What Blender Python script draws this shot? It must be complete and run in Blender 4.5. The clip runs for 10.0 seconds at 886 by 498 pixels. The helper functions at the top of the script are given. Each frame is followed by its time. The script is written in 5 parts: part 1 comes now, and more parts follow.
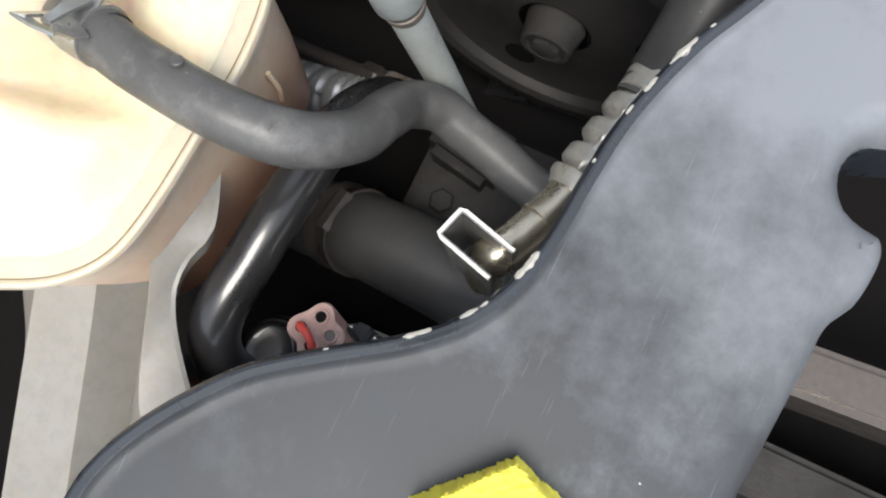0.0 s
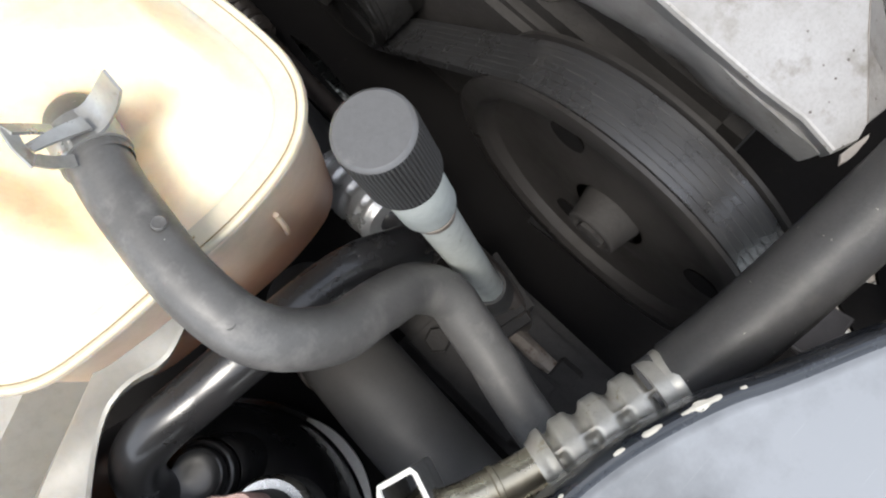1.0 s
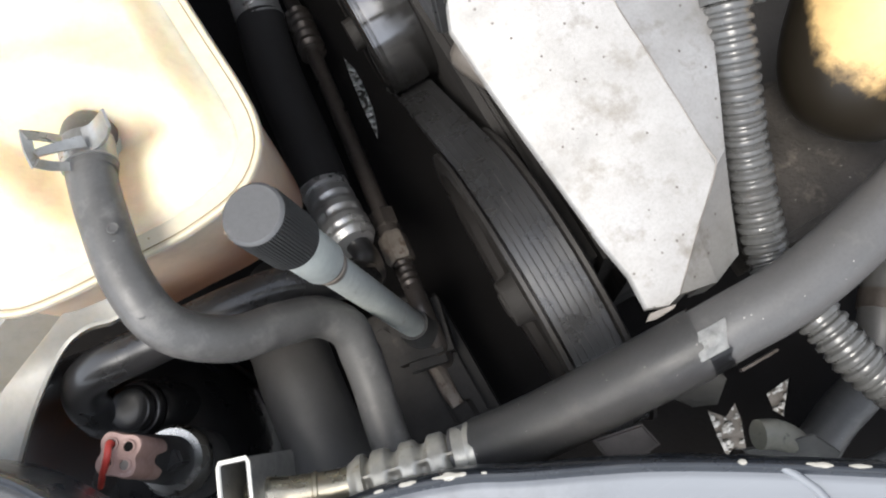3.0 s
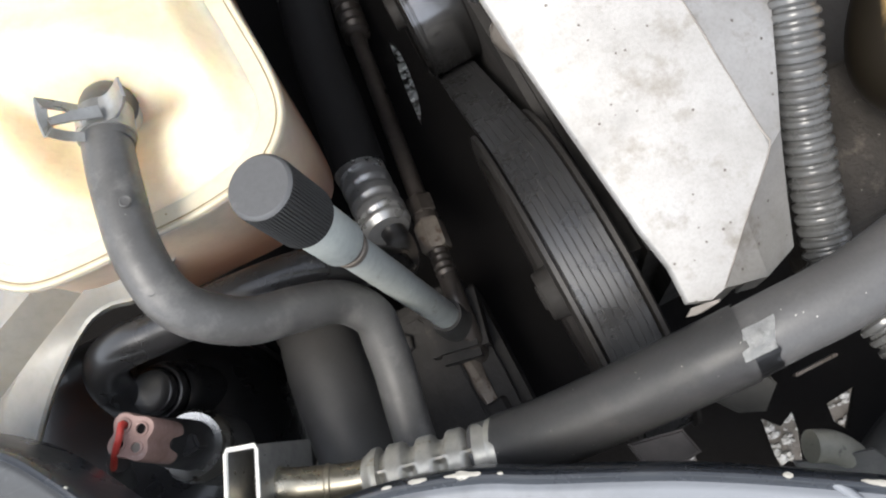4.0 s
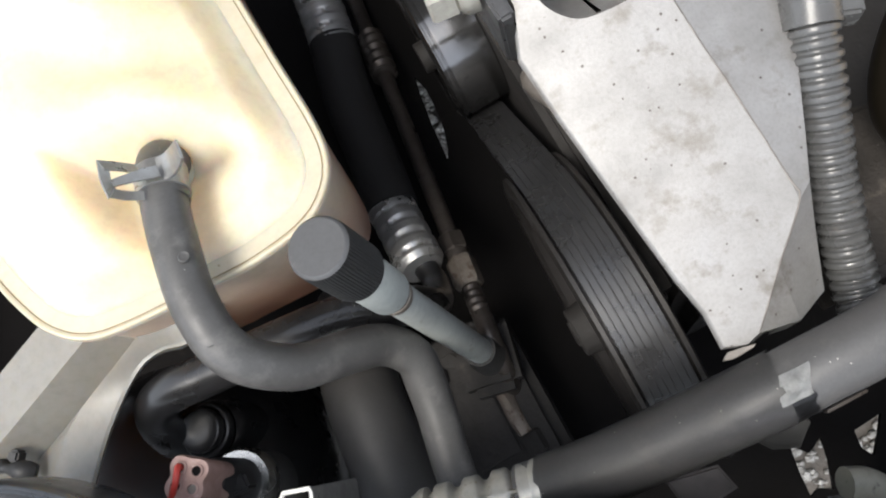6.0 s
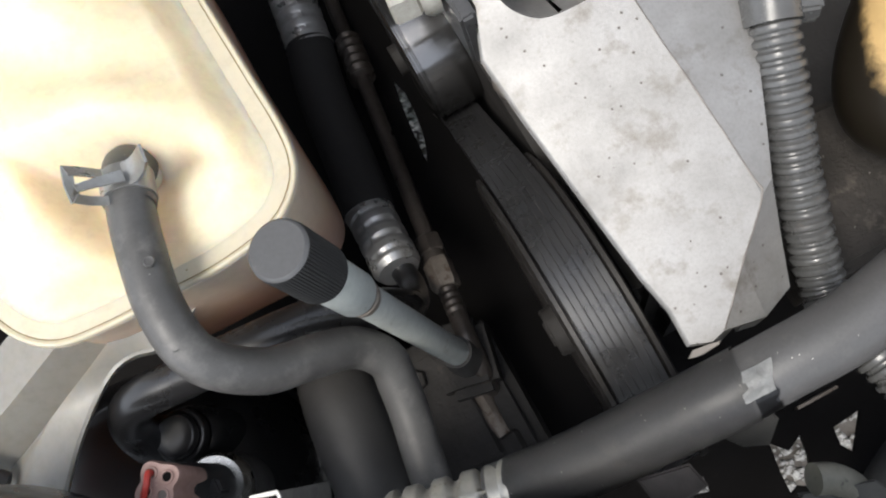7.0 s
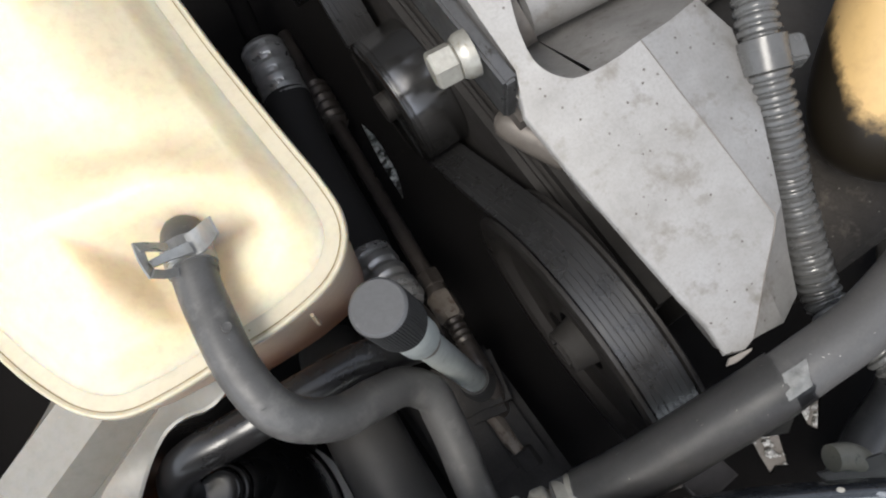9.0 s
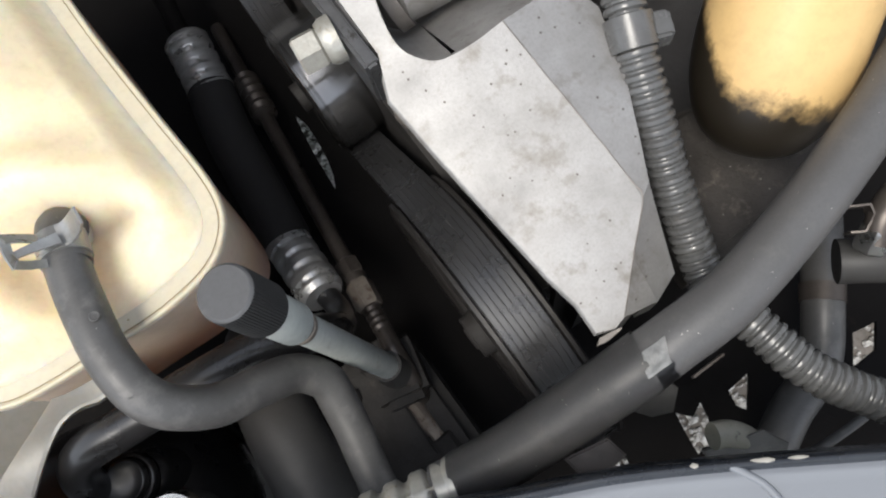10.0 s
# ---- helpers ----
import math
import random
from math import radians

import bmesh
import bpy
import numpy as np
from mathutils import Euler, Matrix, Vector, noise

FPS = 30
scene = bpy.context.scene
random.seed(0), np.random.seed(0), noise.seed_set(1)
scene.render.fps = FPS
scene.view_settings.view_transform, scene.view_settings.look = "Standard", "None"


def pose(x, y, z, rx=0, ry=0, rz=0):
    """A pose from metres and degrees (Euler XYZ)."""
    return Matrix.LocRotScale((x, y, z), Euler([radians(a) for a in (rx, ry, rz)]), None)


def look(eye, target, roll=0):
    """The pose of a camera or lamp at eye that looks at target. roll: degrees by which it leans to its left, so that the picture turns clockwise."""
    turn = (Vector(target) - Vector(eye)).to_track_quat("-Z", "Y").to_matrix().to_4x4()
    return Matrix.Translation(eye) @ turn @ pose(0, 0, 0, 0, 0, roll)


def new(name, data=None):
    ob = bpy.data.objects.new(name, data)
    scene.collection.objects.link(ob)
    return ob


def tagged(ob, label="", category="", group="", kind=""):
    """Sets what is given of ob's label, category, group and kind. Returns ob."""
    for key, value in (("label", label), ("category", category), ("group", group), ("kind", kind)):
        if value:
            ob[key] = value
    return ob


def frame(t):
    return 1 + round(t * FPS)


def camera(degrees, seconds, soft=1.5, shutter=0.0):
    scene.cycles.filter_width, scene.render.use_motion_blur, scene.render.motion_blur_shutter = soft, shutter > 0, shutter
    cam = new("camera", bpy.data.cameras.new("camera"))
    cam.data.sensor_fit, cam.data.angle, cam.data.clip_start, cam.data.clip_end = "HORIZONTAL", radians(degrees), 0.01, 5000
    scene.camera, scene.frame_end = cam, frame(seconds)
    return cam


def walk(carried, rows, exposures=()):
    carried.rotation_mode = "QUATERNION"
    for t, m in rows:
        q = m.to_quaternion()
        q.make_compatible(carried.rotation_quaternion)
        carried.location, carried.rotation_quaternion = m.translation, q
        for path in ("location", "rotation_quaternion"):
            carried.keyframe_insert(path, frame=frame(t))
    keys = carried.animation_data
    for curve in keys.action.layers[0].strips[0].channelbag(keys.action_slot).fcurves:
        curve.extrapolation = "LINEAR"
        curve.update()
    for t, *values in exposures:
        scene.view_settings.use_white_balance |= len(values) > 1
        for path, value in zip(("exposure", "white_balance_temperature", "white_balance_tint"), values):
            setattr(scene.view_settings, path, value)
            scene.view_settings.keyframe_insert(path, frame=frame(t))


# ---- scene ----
cam = camera(58.4, 10.0, soft=2.1)
PATH = [
    (0, -0.1610, -0.0539, 1.0035, 11.80, 4.65, -64.30),
    (0.5, -0.1303, -0.0447, 1.0026, 13.32, 3.95, -58.33),
    (1, -0.0898, -0.0234, 0.9929, 12.18, 3.49, -45.78),
    (1.5, -0.0767, 0.0048, 1.0091, 9.13, 1.32, -35.66),
    (2, -0.0635, -0.0171, 1.0184, 7.41, 1.92, -33.10),
    (2.5, -0.0344, -0.0421, 1.0581, 10.85, 4.27, -31.39),
    (4, -0.0146, -0.0604, 1.0311, 12.58, 10.29, -26.91),
    (4.5, -0.0060, -0.0564, 1.0421, 12.99, 11.90, -27.66),
    (5, -0.0178, -0.0495, 1.0379, 13.18, 12.62, -27.96),
    (6.5, -0.0161, -0.0485, 1.0508, 13.49, 10.88, -27.47),
    (7, -0.0090, -0.0540, 1.0449, 13.55, 11.19, -28.39),
    (7.5, -0.0170, -0.0413, 1.0589, 13.28, 10.07, -30.24),
    (8, -0.0337, -0.0309, 1.0813, 13.78, 8.09, -32.67),
    (8.5, -0.0456, -0.0249, 1.0808, 13.93, 5.76, -34.79),
    (9, -0.0533, -0.0220, 1.0801, 13.82, 4.92, -35.09),
    (9.5, -0.0323, -0.0423, 1.0742, 13.40, 5.54, -35.55),
    (10, -0.0130, -0.0548, 1.0749, 13.20, 5.80, -36.13),
]
walk(cam, [(t, pose(x, y, z, rx, ry, rz)) for t, x, y, z, rx, ry, rz in PATH], [(0, 1.38), (0.5, 1.55), (1, 1.70), (2, 1.74), (2.5, 1.66), (4, 1.55), (5, 1.38), (6.5, 1.25), (8, 1.0), (10, 1.1)])

# ---------------------------------------------------------------- light
SUN_FROM = Vector((-0.35, -0.16, 0.92)).normalized()
world = bpy.data.worlds.new("sky")
world.use_nodes = True
scene.world = world
wn = world.node_tree.nodes
sky = wn.new("ShaderNodeTexSky")
sky.sky_type = "NISHITA"
sky.sun_disc = False
sky.sun_elevation = math.asin(SUN_FROM.z)
sky.sun_rotation = math.atan2(SUN_FROM.x, SUN_FROM.y)
haze = wn.new("ShaderNodeHueSaturation")
haze.inputs["Saturation"].default_value = 0.35
world.node_tree.links.new(sky.outputs[0], haze.inputs["Color"])
world.node_tree.links.new(haze.outputs[0], wn["Background"].inputs[0])
wn["Background"].inputs[1].default_value = 0.15
sun = new("sun", bpy.data.lights.new("sun", "SUN"))
sun.data.energy = 1.65
sun.data.angle = radians(26.0)
sun.data.color = (1.0, 0.95, 0.865)
sun.matrix_world = look(SUN_FROM * 5, (0, 0, 0))


# ---------------------------------------------------------------- materials
def surface(name, base, second=None, rough=0.5, metal=0.0, grain=300.0, blotch=25.0, relief=0.15, depth=0.0006,
            dirt=None, dirt_at=0.62, dirt_scale=40.0, amount=0.6, sss=0.0, sss_radius=(0.01, 0.006, 0.003), coat=0.0,
            rough_vary=0.12, dirt_soft=0.06, specular=0.5, specks=None, speck_scale=420.0, speck_size=0.1):
    """A worn surface: two tones in large blotches, fine grain in relief and gloss, dirt patches and small specks."""
    m = bpy.data.materials.new(name)
    m.use_nodes = True
    n, l = m.node_tree.nodes, m.node_tree.links
    b = n["Principled BSDF"]
    tc = n.new("ShaderNodeTexCoord")

    def noise_tex(scale, detail, roughness=0.6):
        t = n.new("ShaderNodeTexNoise")
        t.inputs["Scale"].default_value, t.inputs["Detail"].default_value, t.inputs["Roughness"].default_value = scale, detail, roughness
        l.new(tc.outputs["Object"], t.inputs["Vector"])
        return t

    def ramp(src, lo, hi):
        r = n.new("ShaderNodeMapRange")
        r.inputs["From Min"].default_value, r.inputs["From Max"].default_value = lo, hi
        l.new(src, r.inputs["Value"])
        return r.outputs[0]

    def mix(fac, a, c):
        x = n.new("ShaderNodeMix")
        x.data_type = "RGBA"
        l.new(fac, x.inputs["Factor"])
        for sock, v in ((x.inputs["A"], a), (x.inputs["B"], c)):
            if isinstance(v, tuple):
                sock.default_value = (*v, 1)
            else:
                l.new(v, sock)
        return x.outputs["Result"]

    def times(src, k):
        x = n.new("ShaderNodeMath")
        x.operation = "MULTIPLY"
        x.inputs[1].default_value = k
        l.new(src, x.inputs[0])
        return x.outputs[0]

    second = second or tuple(c * 0.7 for c in base)
    big, fine = noise_tex(blotch, 5), noise_tex(grain, 4, 0.7)
    col = mix(times(ramp(big.outputs[0], 0.32, 0.68), amount), base, second)
    col = mix(times(ramp(fine.outputs[0], 0.45, 0.75), 0.35), col, tuple(c * 0.75 for c in second))
    rough_src = None
    if dirt:
        d = noise_tex(dirt_scale, 8, 0.7)
        f = ramp(d.outputs[0], dirt_at, dirt_at + dirt_soft)
        col = mix(f, col, dirt)
        rough_src = f
    if specks:
        v = n.new("ShaderNodeTexVoronoi")
        v.inputs["Scale"].default_value = speck_scale
        l.new(tc.outputs["Object"], v.inputs["Vector"])
        pick = n.new("ShaderNodeMath")
        pick.operation = "LESS_THAN"
        pick.inputs[1].default_value = 0.16
        sep = n.new("ShaderNodeSeparateColor")
        l.new(v.outputs["Color"], sep.inputs[0])
        l.new(sep.outputs[0], pick.inputs[0])
        near = n.new("ShaderNodeMath")
        near.operation = "LESS_THAN"
        near.inputs[1].default_value = speck_size
        l.new(v.outputs["Distance"], near.inputs[0])
        both = n.new("ShaderNodeMath")
        both.operation = "MULTIPLY"
        l.new(pick.outputs[0], both.inputs[0])
        l.new(near.outputs[0], both.inputs[1])
        col = mix(both.outputs[0], col, specks)
    l.new(col, b.inputs["Base Color"])
    r = n.new("ShaderNodeMapRange")
    r.inputs["To Min"].default_value, r.inputs["To Max"].default_value = max(0.03, rough - rough_vary), min(1.0, rough + rough_vary)
    r.inputs["From Min"].default_value, r.inputs["From Max"].default_value = 0.3, 0.7
    l.new(big.outputs[0], r.inputs["Value"])
    l.new(r.outputs[0], b.inputs["Roughness"])
    b.inputs["Metallic"].default_value = metal
    b.inputs["Specular IOR Level"].default_value = specular
    b.inputs["Subsurface Weight"].default_value = sss
    b.inputs["Subsurface Radius"].default_value = sss_radius
    b.inputs["Subsurface Scale"].default_value = 1.0
    b.inputs["Coat Weight"].default_value = coat
    bump = n.new("ShaderNodeBump")
    bump.inputs["Strength"].default_value, bump.inputs["Distance"].default_value = relief, depth
    l.new(fine.outputs[0], bump.inputs["Height"])
    l.new(bump.outputs[0], b.inputs["Normal"])
    return m


M = dict(
    tank=surface("cream_plastic", (0.76, 0.685, 0.50), (0.69, 0.555, 0.355), 0.50, specular=0.3, grain=180, blotch=14, relief=0.08, sss=0.9, sss_radius=(0.028, 0.018, 0.009),
                 dirt=(0.5, 0.36, 0.2), dirt_at=0.74, dirt_scale=90),
    tank_rim=surface("flange_plastic", (0.53, 0.485, 0.375), (0.46, 0.40, 0.295), 0.45, grain=220, blotch=20, relief=0.1, sss=0.3, specks=(0.25, 0.19, 0.11), speck_scale=160, speck_size=0.07),
    tank_low=surface("stained_plastic", (0.80, 0.70, 0.55), (0.70, 0.56, 0.42), 0.38, grain=180, blotch=12, relief=0.08, sss=0.35, amount=0.8),
    tank_arm=surface("milky_plastic", (0.25, 0.242, 0.222), (0.185, 0.172, 0.15), 0.4, grain=200, blotch=18, relief=0.08, sss=0.3,
                     dirt=(0.3, 0.26, 0.2), dirt_at=0.68, dirt_scale=50),
    seam=surface("seam_grime", (0.22, 0.17, 0.09), None, 0.7),
    rubber=surface("grey_rubber", (0.078, 0.0765, 0.075), (0.054, 0.053, 0.052), 0.46, grain=900, blotch=60, relief=0.25, depth=0.0003,
                   amount=0.9, dirt=(0.135, 0.131, 0.126), dirt_at=0.52, dirt_soft=0.25, dirt_scale=70, specks=(0.3, 0.3, 0.28), speck_scale=260, speck_size=0.06),
    rubber_dusty=surface("dusty_rubber", (0.082, 0.080, 0.080), (0.056, 0.055, 0.0545), 0.42, grain=800, blotch=45, relief=0.3, depth=0.0003,
                         dirt=(0.105, 0.101, 0.096), dirt_at=0.55, dirt_soft=0.22, dirt_scale=90, specks=(0.42, 0.40, 0.37), speck_scale=420, speck_size=0.085),
    rubber_dull=surface("dull_rubber", (0.048, 0.047, 0.046), (0.034, 0.033, 0.032), 0.55, grain=700, blotch=40, relief=0.3, depth=0.0004),
    rubber_dark=surface("dark_rubber", (0.026, 0.0255, 0.025), (0.036, 0.035, 0.034), 0.55, grain=700, blotch=40, relief=0.3, depth=0.0004),
    sleeve=surface("black_sleeve", (0.017, 0.0165, 0.0165), (0.024, 0.023, 0.023), 0.75, specular=0.35, grain=1400, relief=0.5, depth=0.0003),
    gloss=surface("gloss_black_paint", (0.014, 0.014, 0.015), (0.019, 0.019, 0.020), 0.30, grain=250, blotch=30, relief=0.05, rough_vary=0.08,
                  specks=(0.35, 0.33, 0.3), speck_scale=220, speck_size=0.05, coat=0.3),
    black=surface("black_plastic", (0.018, 0.018, 0.02), (0.03, 0.03, 0.03), 0.5, grain=500, relief=0.2),
    # Near-black base: the deep bay's shade is put into the colour.
    shade=surface("shade_black_metal", (0.0055, 0.0050, 0.0051), (0.0085, 0.0078, 0.0076), 0.85, specular=0.1, grain=200, blotch=30, relief=0.4, depth=0.001,
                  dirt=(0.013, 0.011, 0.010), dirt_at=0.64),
    grime=surface("oily_casting", (0.028, 0.026, 0.025), (0.016, 0.015, 0.0145), 0.7, specular=0.28, grain=260, blotch=35, relief=0.5, depth=0.001,
                  dirt=(0.045, 0.038, 0.033), dirt_at=0.62),
    # One cap plastic in two tones: lit for the top, shaded for the skirt.
    cap=surface("cap_plastic_lit", (0.075, 0.076, 0.079), (0.058, 0.058, 0.061), 0.5, grain=600, blotch=120, relief=0.15,
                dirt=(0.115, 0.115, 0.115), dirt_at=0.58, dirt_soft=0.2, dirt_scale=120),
    cap_shaded=surface("cap_plastic_shaded", (0.025, 0.025, 0.026), (0.035, 0.035, 0.035), 0.55, grain=600, relief=0.15),
    zinc=surface("zinc_plated_steel", (0.56, 0.59, 0.56), (0.44, 0.475, 0.455), 0.42, 0.4, grain=400, blotch=80, relief=0.12,
                 dirt=(0.30, 0.29, 0.24), dirt_at=0.62, dirt_scale=90),
    tube=surface("plated_tube", (0.52, 0.48, 0.38), (0.40, 0.36, 0.28), 0.28, 0.9, grain=300, blotch=60, relief=0.08,
                 dirt=(0.22, 0.17, 0.11), dirt_at=0.66, dirt_scale=110),
    crimp=surface("crimped_aluminium", (0.50, 0.485, 0.44), (0.36, 0.345, 0.30), 0.40, 0.6, grain=350, blotch=90, relief=0.15,
                  dirt=(0.30, 0.27, 0.2), dirt_at=0.60, dirt_scale=120),
    crimp_dark=surface("tarnished_aluminium", (0.50, 0.50, 0.49), (0.40, 0.40, 0.40), 0.34, 0.7, grain=300, blotch=90, relief=0.1),
    steel=surface("bright_steel", (0.55, 0.55, 0.53), (0.40, 0.39, 0.36), 0.3, 1.0, grain=300, blotch=90, relief=0.1),
    clamp=surface("clamp_steel", (0.36, 0.36, 0.35), (0.25, 0.25, 0.245), 0.36, 0.7, grain=400, blotch=120, relief=0.15,
                  dirt=(0.22, 0.2, 0.17), dirt_at=0.62, dirt_scale=200),
    bar=surface("worn_bar_steel", (0.17, 0.17, 0.172), (0.10, 0.10, 0.10), 0.34, 0.7, grain=350, blotch=70, relief=0.2,
                dirt=(0.06, 0.055, 0.05), dirt_at=0.58, dirt_scale=120),
    stub=surface("pale_tube", (0.24, 0.235, 0.20), (0.17, 0.165, 0.14), 0.5, grain=400, blotch=60, relief=0.15, dirt=(0.08, 0.075, 0.065), dirt_at=0.60, dirt_scale=90),
    cutedge=surface("bare_edge", (0.82, 0.81, 0.77), (0.68, 0.66, 0.60), 0.4, 0.1, grain=500),
    pulley=surface("pulley_steel", (0.036, 0.033, 0.031), (0.024, 0.022, 0.0205), 0.44, 0.3, grain=260, blotch=30, relief=0.15,
                   dirt=(0.028, 0.023, 0.019), dirt_at=0.62),
    # Paler than the pulley steel: the flange's edge highlight is put into the colour.
    rim=surface("rim_highlight_steel", (0.045, 0.042, 0.040), (0.028, 0.026, 0.025), 0.36, 0.5, grain=260, blotch=30, relief=0.12),
    idler=surface("polished_idler", (0.24, 0.237, 0.234), (0.19, 0.187, 0.184), 0.16, 0.95, grain=900, blotch=20, relief=0.03, rough_vary=0.04),
    belt=surface("belt_rubber", (0.024, 0.024, 0.025), (0.018, 0.018, 0.019), 0.31, specular=0.9, grain=900, blotch=70, relief=0.12, depth=0.0003),
    groove=surface("groove_dust", (0.11, 0.108, 0.106), (0.035, 0.035, 0.035), 0.7, grain=500, blotch=90, amount=1.0),
    cast=surface("cast_aluminium", (0.31, 0.303, 0.295), (0.20, 0.194, 0.186), 0.42, 0.4, grain=800, blotch=34, relief=0.14, depth=0.0005, amount=0.85,
                 dirt=(0.16, 0.145, 0.127), dirt_at=0.52, dirt_soft=0.20, dirt_scale=75, specks=(0.10, 0.088, 0.08), speck_scale=340, speck_size=0.17),
    cast_warm=surface("stained_casting", (0.19, 0.172, 0.155), (0.10, 0.088, 0.078), 0.48, 0.25, grain=300, blotch=40, relief=0.3),
    conduit=surface("grey_conduit", (0.092, 0.093, 0.092), (0.060, 0.059, 0.058), 0.27, grain=500, blotch=70, relief=0.12,
                    dirt=(0.12, 0.11, 0.10), dirt_at=0.66, dirt_scale=90),
    yellow=surface("filter_paint", (0.58, 0.39, 0.17), (0.50, 0.33, 0.14), 0.42, grain=160, blotch=18, relief=0.05,
                   specks=(0.2, 0.15, 0.08), speck_scale=110, speck_size=0.06),
    tar=surface("oily_soot", (0.020, 0.017, 0.012), (0.040, 0.031, 0.018), 0.55, grain=300, blotch=45, relief=0.4, depth=0.001, dirt=(0.12, 0.085, 0.035), dirt_at=0.64, dirt_scale=70),
    cover=surface("cover_plastic", (0.038, 0.0405, 0.044), (0.056, 0.060, 0.066), 0.50, specular=0.24, grain=900, blotch=16, relief=0.12, depth=0.0003, amount=0.9,
                  dirt=(0.080, 0.086, 0.093), dirt_at=0.53, dirt_soft=0.30, dirt_scale=26, rough_vary=0.12, specks=(0.4, 0.4, 0.38), speck_scale=110, speck_size=0.03),
    lip=surface("lip_plastic", (0.017, 0.020, 0.026), (0.026, 0.030, 0.037), 0.28, grain=500, blotch=60, relief=0.08),
    chip=surface("chipped_paint", (0.42, 0.41, 0.37), (0.30, 0.285, 0.25), 0.6, grain=600, relief=0.3),
    foam=surface("yellow_foam", (0.86, 0.78, 0.10), (0.80, 0.70, 0.07), 0.9, grain=1100, blotch=200, relief=0.8, depth=0.001, sss=0.2),
    pink=surface("pink_connector", (0.38, 0.25, 0.22), (0.25, 0.155, 0.135), 0.5, grain=500, blotch=150, relief=0.15,
                 dirt=(0.45, 0.33, 0.29), dirt_at=0.60, dirt_scale=200),
    red=surface("red_wire", (0.50, 0.05, 0.04), (0.4, 0.04, 0.03), 0.4),
    cream_zinc=surface("weathered_zinc", (0.40, 0.39, 0.355), (0.24, 0.225, 0.19), 0.42, 0.45, grain=400, blotch=160, relief=0.4, dirt=(0.22, 0.19, 0.14), dirt_at=0.6, dirt_scale=220),
    rust=surface("rusty_bolt", (0.24, 0.21, 0.18), (0.12, 0.095, 0.075), 0.6, 0.4, grain=300, blotch=120, relief=0.4,
                 dirt=(0.10, 0.07, 0.05), dirt_at=0.55, dirt_scale=150),
    pipe=surface("dark_pipe", (0.105, 0.092, 0.083), (0.060, 0.050, 0.044), 0.36, 0.55, grain=300, blotch=60, relief=0.15),
    brownish=surface("grimy_panel", (0.036, 0.031, 0.027), (0.020, 0.0175, 0.015), 0.7, specular=0.3, grain=350, blotch=45, relief=0.6, depth=0.0015, amount=0.9,
                     dirt=(0.070, 0.060, 0.051), dirt_at=0.56, dirt_soft=0.12, dirt_scale=110, specks=(0.12, 0.11, 0.10), speck_scale=300, speck_size=0.12),
    tape=surface("torn_foil", (0.38, 0.385, 0.38), (0.17, 0.17, 0.168), 0.45, 0.3, grain=350, blotch=110, relief=0.5, depth=0.001,
                 dirt=(0.16, 0.16, 0.16), dirt_at=0.68, dirt_scale=90),
    stone=surface("gravel_stone", (0.60, 0.585, 0.55), (0.16, 0.15, 0.14), 0.85, grain=300, blotch=180, amount=1.0, relief=0.5),
    earth=surface("dusty_ground", (0.20, 0.18, 0.16), (0.12, 0.11, 0.10), 0.9, grain=150, blotch=20, relief=0.6, depth=0.004),
)


def add_level(m, brown, low, high):
    """Brown coolant seen through a milky wall below its level, with an uneven edge."""
    n, l = m.node_tree.nodes, m.node_tree.links
    b = n["Principled BSDF"]
    src = b.inputs["Base Color"].links[0].from_socket
    tc, sep, nz = n.new("ShaderNodeTexCoord"), n.new("ShaderNodeSeparateXYZ"), n.new("ShaderNodeTexNoise")
    nz.inputs["Scale"].default_value = 35
    l.new(tc.outputs["Object"], sep.inputs[0])
    l.new(tc.outputs["Object"], nz.inputs["Vector"])
    add = n.new("ShaderNodeMath")
    add.operation = "MULTIPLY_ADD"
    add.inputs[1].default_value = 0.03
    l.new(nz.outputs[0], add.inputs[0])
    l.new(sep.outputs[2], add.inputs[2])
    r = n.new("ShaderNodeMapRange")
    r.inputs["From Min"].default_value, r.inputs["From Max"].default_value = high + 0.015, low + 0.015
    l.new(add.outputs[0], r.inputs["Value"])
    x = n.new("ShaderNodeMix")
    x.data_type = "RGBA"
    l.new(r.outputs[0], x.inputs["Factor"])
    l.new(src, x.inputs["A"])
    x.inputs["B"].default_value = (*brown, 1)
    l.new(x.outputs["Result"], b.inputs["Base Color"])


